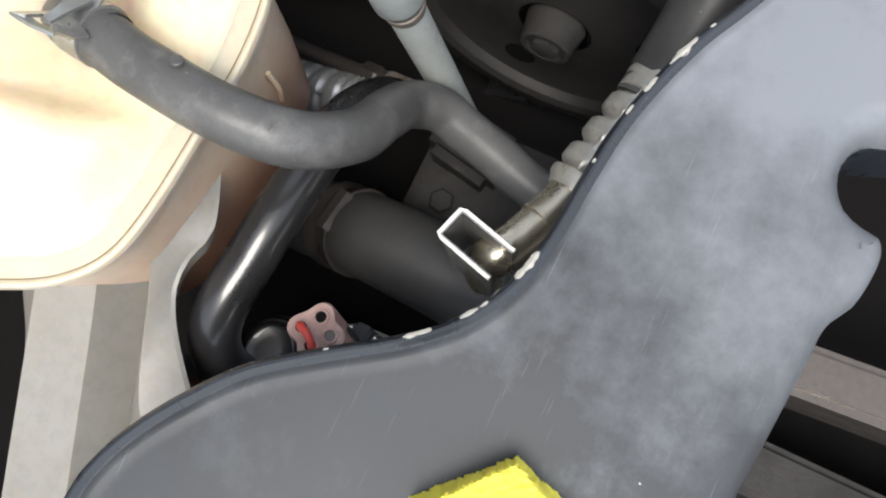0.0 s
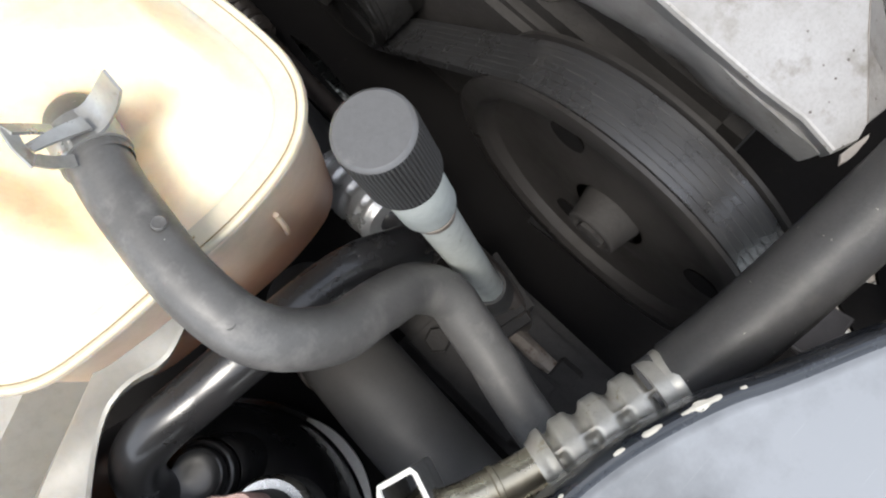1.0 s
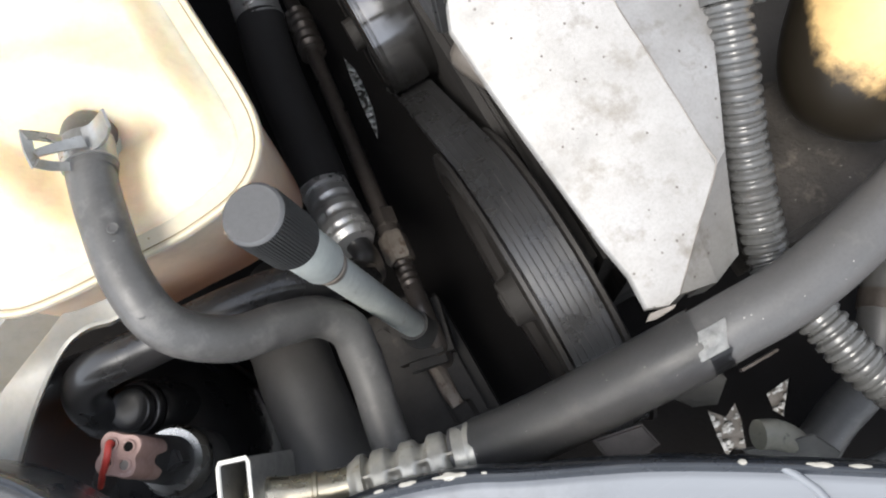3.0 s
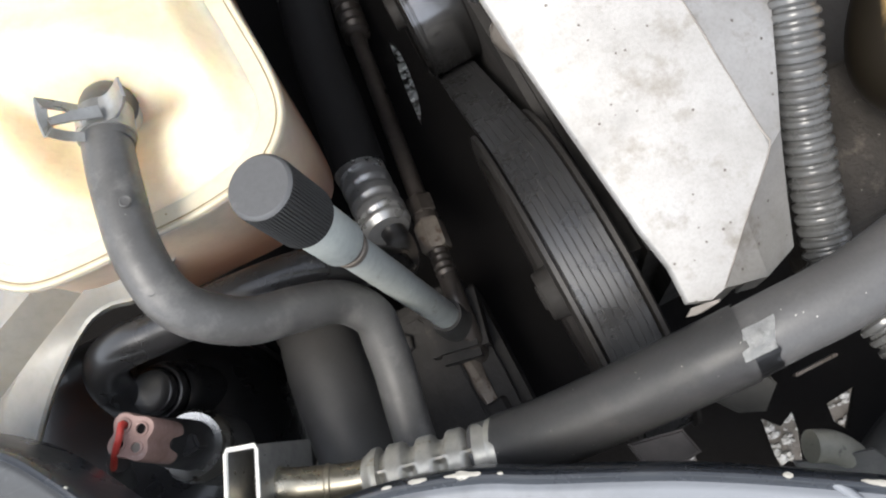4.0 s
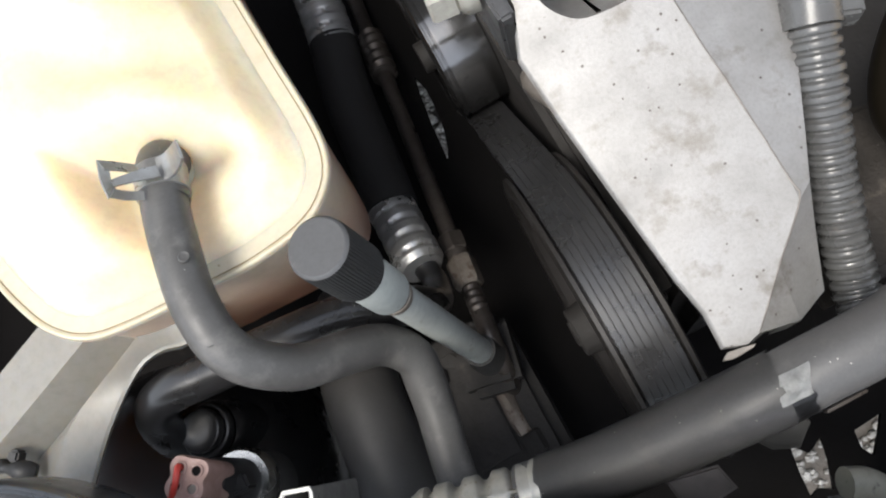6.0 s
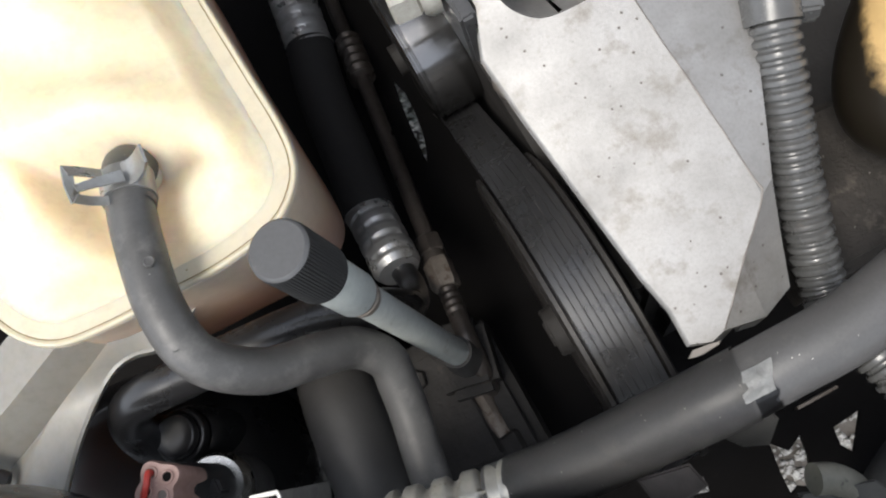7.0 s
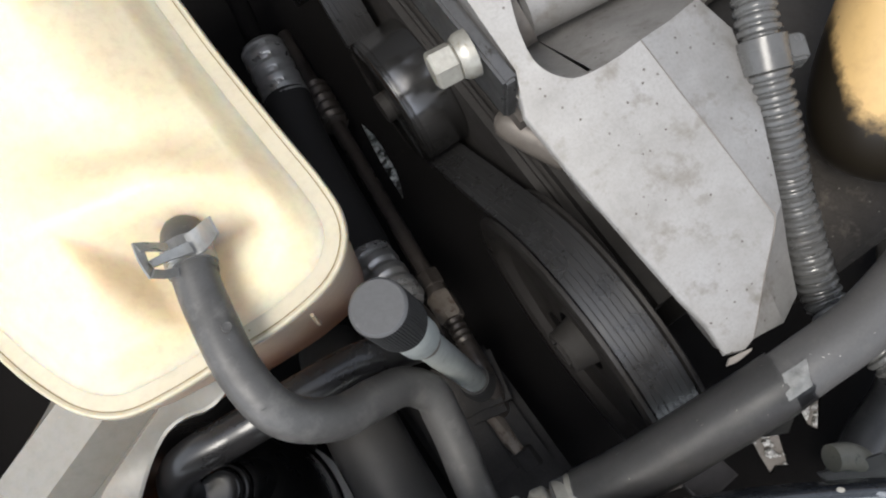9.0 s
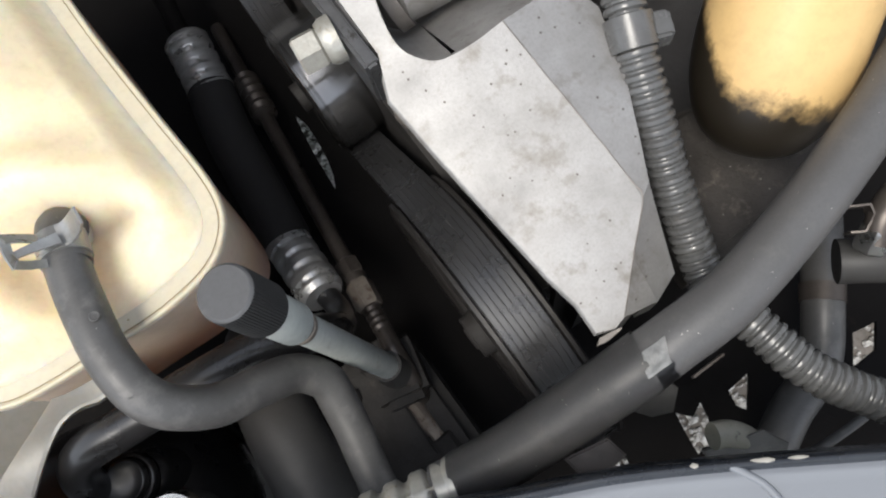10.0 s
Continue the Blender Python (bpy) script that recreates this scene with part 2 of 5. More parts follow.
def add_scuffs_and_sheen(m, tone, start, end):
    """Scuffed stretch of a plastic panel with sky sheen put into its colour, growing from one end of it to the other
    with a cloudy edge.
    """
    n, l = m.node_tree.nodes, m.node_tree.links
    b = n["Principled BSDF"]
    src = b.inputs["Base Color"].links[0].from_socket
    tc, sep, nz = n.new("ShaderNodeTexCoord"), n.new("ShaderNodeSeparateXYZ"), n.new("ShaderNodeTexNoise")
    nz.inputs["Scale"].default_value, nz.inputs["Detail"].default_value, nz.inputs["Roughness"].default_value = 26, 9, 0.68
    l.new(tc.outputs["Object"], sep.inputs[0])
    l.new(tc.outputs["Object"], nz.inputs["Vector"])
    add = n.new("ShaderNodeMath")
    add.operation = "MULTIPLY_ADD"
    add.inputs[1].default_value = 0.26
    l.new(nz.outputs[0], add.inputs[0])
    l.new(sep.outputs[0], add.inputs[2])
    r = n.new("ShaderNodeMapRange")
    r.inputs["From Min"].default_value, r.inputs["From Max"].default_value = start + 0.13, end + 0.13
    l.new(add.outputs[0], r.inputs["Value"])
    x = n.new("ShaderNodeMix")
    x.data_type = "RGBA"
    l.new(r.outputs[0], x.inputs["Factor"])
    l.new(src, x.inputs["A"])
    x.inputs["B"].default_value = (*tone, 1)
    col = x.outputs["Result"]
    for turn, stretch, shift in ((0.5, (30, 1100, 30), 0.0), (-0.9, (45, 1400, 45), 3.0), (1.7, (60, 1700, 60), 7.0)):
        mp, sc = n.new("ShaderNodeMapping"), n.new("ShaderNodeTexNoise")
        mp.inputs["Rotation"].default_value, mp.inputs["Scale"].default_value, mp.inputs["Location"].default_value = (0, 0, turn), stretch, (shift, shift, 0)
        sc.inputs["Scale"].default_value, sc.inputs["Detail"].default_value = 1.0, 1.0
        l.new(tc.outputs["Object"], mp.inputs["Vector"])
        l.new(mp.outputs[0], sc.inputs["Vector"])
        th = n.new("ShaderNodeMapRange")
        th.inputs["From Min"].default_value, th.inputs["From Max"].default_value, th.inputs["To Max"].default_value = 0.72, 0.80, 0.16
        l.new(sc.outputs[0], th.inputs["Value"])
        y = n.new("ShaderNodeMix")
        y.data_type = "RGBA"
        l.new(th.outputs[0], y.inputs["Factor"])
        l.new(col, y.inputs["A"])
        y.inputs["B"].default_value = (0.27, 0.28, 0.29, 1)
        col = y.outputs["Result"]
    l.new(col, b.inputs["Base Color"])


# The cover's paler tone along x paints sky sheen along with the scuffs.
add_scuffs_and_sheen(M["cover"], (0.165, 0.177, 0.195), -0.165, -0.030)
add_level(M["tank_low"], (0.42, 0.21, 0.13), 0.700, 0.770)


# ---------------------------------------------------------------- building tools
def thing(name, at, label, category, group="", kind=""):
    e = new(name)
    e.location = at
    e.empty_display_size = 0.02
    return tagged(e, label, category, group, kind)


def part(name, bm, material, parent=None, label="", smooth=35.0):
    """Links a bmesh, made in world metres, as one mesh object under its thing."""
    me = bpy.data.meshes.new(name)
    bmesh.ops.recalc_face_normals(bm, faces=bm.faces)
    bm.to_mesh(me)
    bm.free()
    me.materials.append(M[material])
    ob = new(name, me)
    if smooth:
        me.set_sharp_from_angle(angle=radians(smooth))
        me.polygons.foreach_set("use_smooth", [True] * len(me.polygons))
    if parent is not None:
        ob.parent = parent
        if parent.type == "EMPTY":
            ob.matrix_parent_inverse = parent.matrix_basis.inverted()
    if label:
        ob["label"] = label
    return ob


def curve_points(keys, step=0.002):
    """A smooth line through the keys (Catmull-Rom), in even small steps."""
    k = [Vector(p) for p in keys]
    k = [k[0] * 2 - k[1]] + k + [k[-1] * 2 - k[-2]]
    out = []
    for i in range(1, len(k) - 2):
        a, b, c, d = k[i - 1 : i + 3]
        n = max(2, int((c - b).length / step))
        for j in range(n):
            t = j / n
            out.append(0.5 * (2 * b + (c - a) * t + (2 * a - 5 * b + 4 * c - d) * t * t + (3 * b - a - 3 * c + d) * t ** 3))
    return out + [k[-2]]


def sweep(keys, radius, seg=24, step=0.002, bm=None, smooth_line=True, caps=True, wobble=0.0):
    """A round tube along the keys; radius is a number or a function of the metres run."""
    bm = bm or bmesh.new()
    pts = curve_points(keys, step) if smooth_line else [Vector(p) for p in keys]
    run, rings, side = 0.0, [], None
    for i, p in enumerate(pts):
        if i:
            run += (p - pts[i - 1]).length
        way = (pts[min(i + 1, len(pts) - 1)] - pts[max(i - 1, 0)]).normalized()
        if side is None:
            side = way.orthogonal().normalized()
        side = (side - way * side.dot(way)).normalized()
        other = way.cross(side)
        r = radius(run) if callable(radius) else radius
        ring = []
        for j in range(seg):
            a = 2 * math.pi * j / seg
            k = r * (1 + (wobble * noise.noise(Vector((math.cos(a), math.sin(a), run * 60))) if wobble else 0))
            ring.append(bm.verts.new(p + side * math.cos(a) * k + other * math.sin(a) * k))
        rings.append(ring)
    for a, b in zip(rings, rings[1:]):
        for j in range(seg):
            bm.faces.new((a[j], a[(j + 1) % seg], b[(j + 1) % seg], b[j]))
    if caps:
        bm.faces.new(rings[0][::-1])
        bm.faces.new(rings[-1])
    return bm


def lathe(p0, p1, profile, seg=32, bm=None, close=True, turn=0.0, dent=None):
    """Turns a profile of (share of the way from p0 to p1, radius) round that axis."""
    bm = bm or bmesh.new()
    p0, p1 = Vector(p0), Vector(p1)
    way = (p1 - p0).normalized()
    side = (Vector((0, 0, 1)) if abs(way.z) < 0.9 else Vector((0, 1, 0))).cross(way).normalized()
    other = way.cross(side)
    rings = []
    for n, (s, r) in enumerate(profile):
        c = p0.lerp(p1, s)
        ring = []
        for j in range(seg):
            a = turn + 2 * math.pi * j / seg
            k = max(r, 1e-5) * (dent(a, s) if dent else 1.0)
            ring.append(bm.verts.new(c + side * math.cos(a) * k + other * math.sin(a) * k))
        rings.append(ring)
    for a, b in zip(rings, rings[1:]):
        for j in range(seg):
            bm.faces.new((a[j], a[(j + 1) % seg], b[(j + 1) % seg], b[j]))
    if close:
        bm.faces.new(rings[0][::-1])
        bm.faces.new(rings[-1])
    return bm


def box(lo, hi, bevel=0.001, bm=None, turn=None):
    own = bmesh.new()
    bmesh.ops.create_cube(own, size=1)
    lo, hi = Vector(lo), Vector(hi)
    for v in own.verts:
        v.co = Vector([lo[i] + (hi[i] - lo[i]) * (v.co[i] + 0.5) for i in range(3)])
    if bevel:
        bmesh.ops.bevel(own, geom=own.edges[:], offset=bevel, segments=2, affect="EDGES")
    if turn is not None:
        mid = (lo + hi) / 2
        bmesh.ops.transform(own, matrix=Matrix.Translation(mid) @ turn @ Matrix.Translation(-mid), verts=own.verts)
    if bm is None:
        return own
    me = bpy.data.meshes.new("tmp")
    own.to_mesh(me)
    own.free()
    bm.from_mesh(me)
    bpy.data.meshes.remove(me)
    return bm


def slab(outline, thick, bevel=0.001, down=(0, 0, -1)):
    """A plate: the outline (points in space, roughly in one plane) carried along down by thick."""
    bm = bmesh.new()
    top = [bm.verts.new(p) for p in outline]
    low = [bm.verts.new(Vector(p) + Vector(down) * thick) for p in outline]
    n = len(top)
    f = [bm.faces.new(top), bm.faces.new(low[::-1])]
    rim = [bm.edges.get((top[i], top[(i + 1) % n])) for i in range(n)]
    for i in range(n):
        bm.faces.new((top[i], low[i], low[(i + 1) % n], top[(i + 1) % n]))
    if bevel:
        bmesh.ops.bevel(bm, geom=rim, offset=bevel, segments=3, affect="EDGES")
    bmesh.ops.triangulate(bm, faces=[x for x in bm.faces if len(x.verts) > 4])
    return bm


def hexagon(p0, p1, r, bm=None, turn=0.3):
    return lathe(p0, p1, [(0, r * 0.86), (0.1, r), (0.9, r), (1, r * 0.86)], seg=6, bm=bm, turn=turn)


def smoothstep(a, b, v):
    t = min(1.0, max(0.0, (v - a) / (b - a)))
    return t * t * (3 - 2 * t)


# ---------------------------------------------------------------- ground and bay
bm = bmesh.new()
bmesh.ops.create_grid(bm, x_segments=40, y_segments=40, size=0.5)
for v in bm.verts:
    v.co.z = 0.004 * noise.noise(v.co * 30)
rim = [e for e in bm.edges if e.is_boundary]
far = bmesh.ops.extrude_edge_only(bm, edges=rim)
for v in (g for g in far["geom"] if isinstance(g, bmesh.types.BMVert)):
    v.co = Vector((v.co.x * 4000, v.co.y * 4000, 0))
tagged(part("ground", bm, "earth"), "dusty gravelly ground under the car", "ground", kind="structure")

rng = random.Random(4)
verts, faces = [], []
for i in range(11000):
    c = Vector((rng.uniform(-0.15, 0.55), rng.uniform(-0.5, 0.2), 0.003)) if i < 8000 else Vector((rng.uniform(-0.12, 0.10), rng.uniform(0.20, 0.62), 0.003))
    r = rng.choice((0.0025, 0.003, 0.004, 0.006)) * rng.uniform(0.7, 1.3)
    k = len(verts)
    spin = rng.uniform(0, 6.28)
    for s, z in ((0.75, -0.4), (1.0, 0.1), (0.55, 0.65)):
        for j in range(5):
            a = spin + j * 1.2566
            q = r * s * rng.uniform(0.75, 1.25)
            verts.append((c.x + q * math.cos(a), c.y + q * math.sin(a) * 0.8, c.z + r * z * rng.uniform(0.8, 1.2)))
    for h in (0, 5):
        for j in range(5):
            faces.append((k + h + j, k + h + (j + 1) % 5, k + h + 5 + (j + 1) % 5, k + h + 5 + j))
    faces.append(tuple(k + 10 + j for j in range(5)))
me = bpy.data.meshes.new("gravel")
me.from_pydata(verts, [], faces)
me.materials.append(M["stone"])
tagged(new("gravel", me), "loose grey gravel lying on the ground", "gravel", kind="stuff")


def panel(name, lo, hi, material, label, category, bevel=0.002):
    return tagged(part(name, box(lo, hi, bevel), material), label, category, kind="structure")


# Bay walls: shade put into their near-black colour; low sides darken the gravel.
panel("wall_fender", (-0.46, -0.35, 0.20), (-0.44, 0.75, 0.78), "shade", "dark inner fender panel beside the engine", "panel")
panel("wall_firewall", (-0.46, 0.75, 0.0), (0.8, 0.77, 0.85), "shade", "firewall behind the engine, near-black to hold the bay's shade", "panel")
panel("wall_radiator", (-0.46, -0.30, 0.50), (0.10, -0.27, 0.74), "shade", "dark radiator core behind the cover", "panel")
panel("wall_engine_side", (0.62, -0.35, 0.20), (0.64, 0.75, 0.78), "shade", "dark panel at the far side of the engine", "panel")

# Open hood, out of view, added to block sky light from the rear.
hood = panel("wall_hood", (-0.65, -0.01, 0.0), (0.85, 0.01, 1.0), "black", "black underside of the open hood, unseen, added to block sky behind the engine", "hood", 0.004)
hood.matrix_world = Matrix.Translation((0.0, 0.82, 0.87)) @ Matrix.Rotation(radians(15), 4, "X")

# The splash shield under the engine, near-black to hold the depth's shade, with the gaps through which the gravel
# shows.
GAPS = (
    [(0.0700, -0.0985), (0.077, -0.107), (0.0870, -0.1025), (0.0845, -0.113), (0.0775, -0.1290), (0.071, -0.1250), (0.0650, -0.1270), (0.0665, -0.115)],
    [(0.1045, -0.1075), (0.122, -0.1060), (0.114, -0.115), (0.1060, -0.1235), (0.1025, -0.117)],
    [(0.188, -0.125), (0.196, -0.1268), (0.2045, -0.128), (0.192, -0.141), (0.1735, -0.1415)],
    [(-0.0100, 0.2200), (-0.0075, 0.2080), (-0.0080, 0.1934), (-0.0105, 0.1740), (-0.0140, 0.1620), (-0.0180, 0.1540), (-0.0158, 0.1821), (-0.0128, 0.2050)],
    [(0.006, -0.091), (0.020, -0.0935), (0.029, -0.0975), (0.028, -0.106), (0.006, -0.100)],
)
bm = bmesh.new()
edges = []
for loop in ([(-0.44, -0.27), (0.62, -0.27), (0.62, 0.75), (-0.44, 0.75)], *GAPS):
    vs = [bm.verts.new((x, y, 0.56)) for x, y in loop]
    edges += [bm.edges.new((vs[i], vs[(i + 1) % len(vs)])) for i in range(len(vs))]
bmesh.ops.triangle_fill(bm, edges=edges, use_beauty=True)
ext = bmesh.ops.extrude_face_region(bm, geom=bm.faces[:])
for v in (g for g in ext["geom"] if isinstance(g, bmesh.types.BMVert)):
    v.co.z -= 0.004
tagged(part("splash_shield", bm, "shade", smooth=0), "dirty splash shield, black to hold the depth's shade, with ragged gaps under the engine", "shield", kind="structure")

# ---------------------------------------------------------------- front cover
EDGE = [(-0.300, 0.020), (-0.262, 0.040), (-0.2297, 0.0411), (-0.217, 0.0391), (-0.205, 0.0339), (-0.1922, 0.0255), (-0.1787, 0.0141),
        (-0.1667, -0.0016), (-0.1549, -0.0189), (-0.1448, -0.0303), (-0.1331, -0.0378), (-0.1213, -0.0418), (-0.1096, -0.0437),
        (-0.0983, -0.0446), (-0.0803, -0.0468), (-0.0642, -0.0508), (-0.0473, -0.0569), (-0.0332, -0.0640), (-0.0126, -0.0734),
        (0.0061, -0.0825), (0.0341, -0.0985), (0.0777, -0.1254), (0.13, -0.158), (0.20, -0.20)]
FRONT = [(0.19, -0.26), (0.10, -0.24), (0.02, -0.19), (-0.030, -0.152), (-0.045, -0.135), (-0.0505, -0.1225), (-0.0527, -0.1160), (-0.0549, -0.1109), (-0.0610, -0.1084),
         (-0.0676, -0.1093), (-0.0729, -0.1127), (-0.0752, -0.1182), (-0.0765, -0.1235), (-0.0815, -0.1262), (-0.0887, -0.1260), (-0.0968, -0.1244), (-0.1030, -0.1207),
         (-0.1080, -0.1194), (-0.1147, -0.1190), (-0.1338, -0.1172), (-0.1544, -0.1151), (-0.20, -0.109), (-0.30, -0.095)]


def run_line(keys, step):
    return [(p.x, p.y) for p in curve_points([(x, y, 0) for x, y in keys], step)]


def offset_row(loop, d):
    out, n = [], len(loop)
    for i in range(n):
        a, b = Vector(loop[i - 2]), Vector(loop[(i + 2) % n])
        t = (b - a).normalized()
        out.append((loop[i][0] + t.y * d, loop[i][1] - t.x * d))
    return out


inner, outer = run_line(EDGE, 0.0025), run_line(FRONT, 0.0025)
LOOP = inner + outer
n_in = len(inner)


def cover_rows(rows_in, rows_out):
    bm = bmesh.new()
    rings = []
    for (di, zi), (do, zo) in zip(rows_in, rows_out):
        a, b = offset_row(LOOP, di), offset_row(LOOP, do)
        rings.append([bm.verts.new((*(a[i] if i < n_in else b[i]), zi if i < n_in else zo)) for i in range(len(LOOP))])
    for a, b in zip(rings, rings[1:]):
        for i in range(len(LOOP)):
            j = (i + 1) % len(LOOP)
            bm.faces.new((a[i], a[j], b[j], b[i]))
    return bm, rings


cover = thing("front_cover", (-0.1, -0.08, 0.78), "dark blue-grey scuffed plastic radiator cover with chipped rolled edge", "cover")
bm, rings = cover_rows([(0.0, 0.775), (0.0, 0.7950), (0.0003, 0.7975), (0.0010, 0.7996), (0.0018, 0.8005), (0.0026, 0.8006), (0.0033, 0.8000), (0.0038, 0.7993), (0.0044, 0.7990)],
                       [(0.0, 0.765), (0.0, 0.775), (0.0, 0.779), (0.0, 0.782), (0.0001, 0.7835), (0.0002, 0.7845), (0.0003, 0.7855), (0.0004, 0.7862), (0.0006, 0.7870)])
part("edge_lip", bm, "lip", cover, "dark navy rolled edge")
bm, rings = cover_rows([(0.0044, 0.7990), (0.0052, 0.7993), (0.0060, 0.7996), (0.0068, 0.7995), (0.0080, 0.7992), (0.0100, 0.7990)],
                       [(0.0006, 0.7870), (0.0012, 0.7895), (0.0024, 0.7925), (0.0042, 0.7955), (0.0066, 0.7978), (0.0100, 0.7990)])
ring = rings[-1]
res = bmesh.ops.triangle_fill(bm, edges=[bm.edges.get((ring[i], ring[(i + 1) % len(ring)])) for i in range(len(ring))], use_beauty=True)
part("panel", bm, "cover", cover, "scuffed matte blue-grey panel with sky sheen in its colour towards one end", smooth=50)


def chip(x, long, wide, seed, shift=0.0014):
    """Bare plastic where the rim is chipped: a ragged flake that follows the rim for a short way, starting at x."""
    k = min(range(n_in), key=lambda i: abs(inner[i][0] - x))
    line = curve_points([(*inner[i], 0) for i in range(max(k - 2, 0), min(k + 12, n_in))], 0.0004)
    run, row = 0.0, []
    for p, q in zip(line, line[1:]):
        run += (q - p).length
        if 0.002 < run < 0.002 + long:
            row.append((p, Vector((q.y - p.y, p.x - q.x, 0)).normalized(), (run - 0.002) / long))
    bm = bmesh.new()
    pairs = []
    for p, out, u in row:
        half = wide * (math.sin(math.pi * u) ** 0.5 * 0.5 + 0.02) * (0.85 + 0.55 * noise.noise(Vector((u * long * 420, seed, 0))) + 0.2 * noise.noise(Vector((u * long * 1500, seed, 2))))
        mid_at = shift + 0.0003 * noise.noise(Vector((u * long * 300, seed, 4)))
        pair = []
        for d in (mid_at - half, mid_at, mid_at + half):
            z = 0.80072 - 0.0012 * min(1.0, abs(d - 0.0022) / 0.0018) ** 2
            pair.append(bm.verts.new(p + out * d + Vector((0, 0, z))))
        pairs.append(pair)
    for r0, r1 in zip(pairs, pairs[1:]):
        for j in (0, 1):
            bm.faces.new((r0[j], r0[j + 1], r1[j + 1], r1[j]))
    ext = bmesh.ops.extrude_face_region(bm, geom=bm.faces[:])
    for v in (g for g in ext["geom"] if isinstance(g, bmesh.types.BMVert)):
        v.co.z -= 0.0006
    return bm


for k, (x, long, wide) in enumerate((
        (-0.1255, 0.0095, 0.0034), (-0.1520, 0.0080, 0.0022), (-0.1405, 0.0055, 0.0016), (-0.1350, 0.0030, 0.0012), (-0.1640, 0.0016, 0.0010),
        (-0.0870, 0.0016, 0.0013), (-0.0730, 0.0035, 0.0013), (-0.0640, 0.0060, 0.0019), (-0.0545, 0.0110, 0.0030), (-0.0400, 0.0020, 0.0012),
        (0.0290, 0.0030, 0.0022), (0.0440, 0.0080, 0.0020), (0.0540, 0.0070, 0.0016))):
    part("paint_chip", chip(x, long, wide * 0.72, k * 3.7), "chip", cover, "bare white chip in the edge", smooth=0)

part("pressed_rib", sweep([(0.0345, -0.1015, 0.7990), (0.0375, -0.1075, 0.7990), (0.0400, -0.1150, 0.7990), (0.040, -0.135, 0.7990)], 0.0014, seg=12), "cover", cover)

# yellow foam lying on the cover
foam = bmesh.new()
n1, n2 = 110, 60
A, B, C_, D = Vector((-0.1690, -0.0600, 0)), Vector((-0.1900, -0.0400, 0)), Vector((-0.2250, -0.0700, 0)), Vector((-0.1760, -0.0800, 0))
grid = {}
for i in range(n1 + 1):
    for j in range(n2 + 1):
        u, v = i / n1, j / n2
        p = A.lerp(B, u).lerp(D.lerp(C_, u), v)
        edge = min(u, 1 - u, v, 1 - v)
        wob = 0.0009 * noise.noise(Vector((p.x * 500, p.y * 500, 1))) + 0.0006 * noise.noise(Vector((p.x * 1900, p.y * 1900, 5)))
        p.x += wob
        p.y += 0.0008 * noise.noise(Vector((p.x * 1300, p.y * 1300, 9)))
        p.z = 0.7995 + 0.011 * smoothstep(0.0, 0.06, edge) + 0.0008 * noise.noise(Vector((p.x * 900, p.y * 900, 3)))
        grid[i, j] = foam.verts.new(p)
for i in range(n1):
    for j in range(n2):
        foam.faces.new((grid[i, j], grid[i + 1, j], grid[i + 1, j + 1], grid[i, j + 1]))
tagged(part("foam_pad", foam, "foam"), "ragged bright yellow foam pad lying on the cover", "foam pad")

# ---------------------------------------------------------------- expansion tank
SEAM = [(-0.066, 0.300), (-0.0615, 0.230), (-0.0600, 0.183), (-0.0570, 0.136), (-0.0550, 0.107), (-0.0560, 0.090), (-0.0620, 0.078), (-0.075, 0.0690),
        (-0.098, 0.0655), (-0.124, 0.0665), (-0.150, 0.0680), (-0.170, 0.0720), (-0.184, 0.0830), (-0.194, 0.101), (-0.202, 0.124), (-0.216, 0.175),
        (-0.230, 0.24), (-0.232, 0.31), (-0.20, 0.345), (-0.12, 0.352), (-0.08, 0.335)]
SEAM_Z = 0.7775
seam = run_line(SEAM + SEAM[:1], 0.004)[:-1]
mid = Vector((-0.135, 0.20))


def tank_top(x, y):
    """Height of the tank's upper shell above its flange: a low dish in front, a ridge and a shallow valley behind the spout, a lobe beside it."""
    u = y - 0.122 + 0.27 * (x + 0.07)
    back = 0.028 * smoothstep(-0.024, 0.0, u) - 0.010 * math.exp(-(((u - 0.024) / 0.013) ** 2)) * smoothstep(-0.15, -0.11, x) + 0.011 * smoothstep(0.03, 0.10, u)
    lobe = 0.024 * smoothstep(-0.1290, -0.1470, x + 0.10 * (y - 0.1)) * smoothstep(0.066, 0.092, y)
    z = 0.004 + max(back, lobe)
    z -= 0.008 * math.exp(-(((x + 0.117) / 0.017) ** 2 + ((y - 0.116) / 0.013) ** 2))
    z += 0.005 * math.exp(-(((x + 0.080) / 0.014) ** 2 + ((y - 0.100) / 0.012) ** 2))
    return z


tank = thing("expansion_tank", (-0.14, 0.2, 0.66), "cream translucent plastic coolant tank with a moulded seam and brown staining", "tank")
bm = bmesh.new()
seam_xy = np.array(seam)


def inset_of(x, y):
    """Distance of a place from the tank's outline."""
    return float(np.sqrt(((seam_xy - (x, y)) ** 2).sum(axis=1).min()))


def inset_ring(inset):
    """The tank's outline, moved inwards."""
    out, n = [], len(seam)
    for i in range(n):
        t = (Vector(seam[(i + 1) % n]) - Vector(seam[i - 1])).normalized()
        q = Vector((t.y, -t.x))
        if (mid - Vector(seam[i])).dot(q) < 0:
            q = -q
        out.append(Vector(seam[i]) + q * inset)
    return out


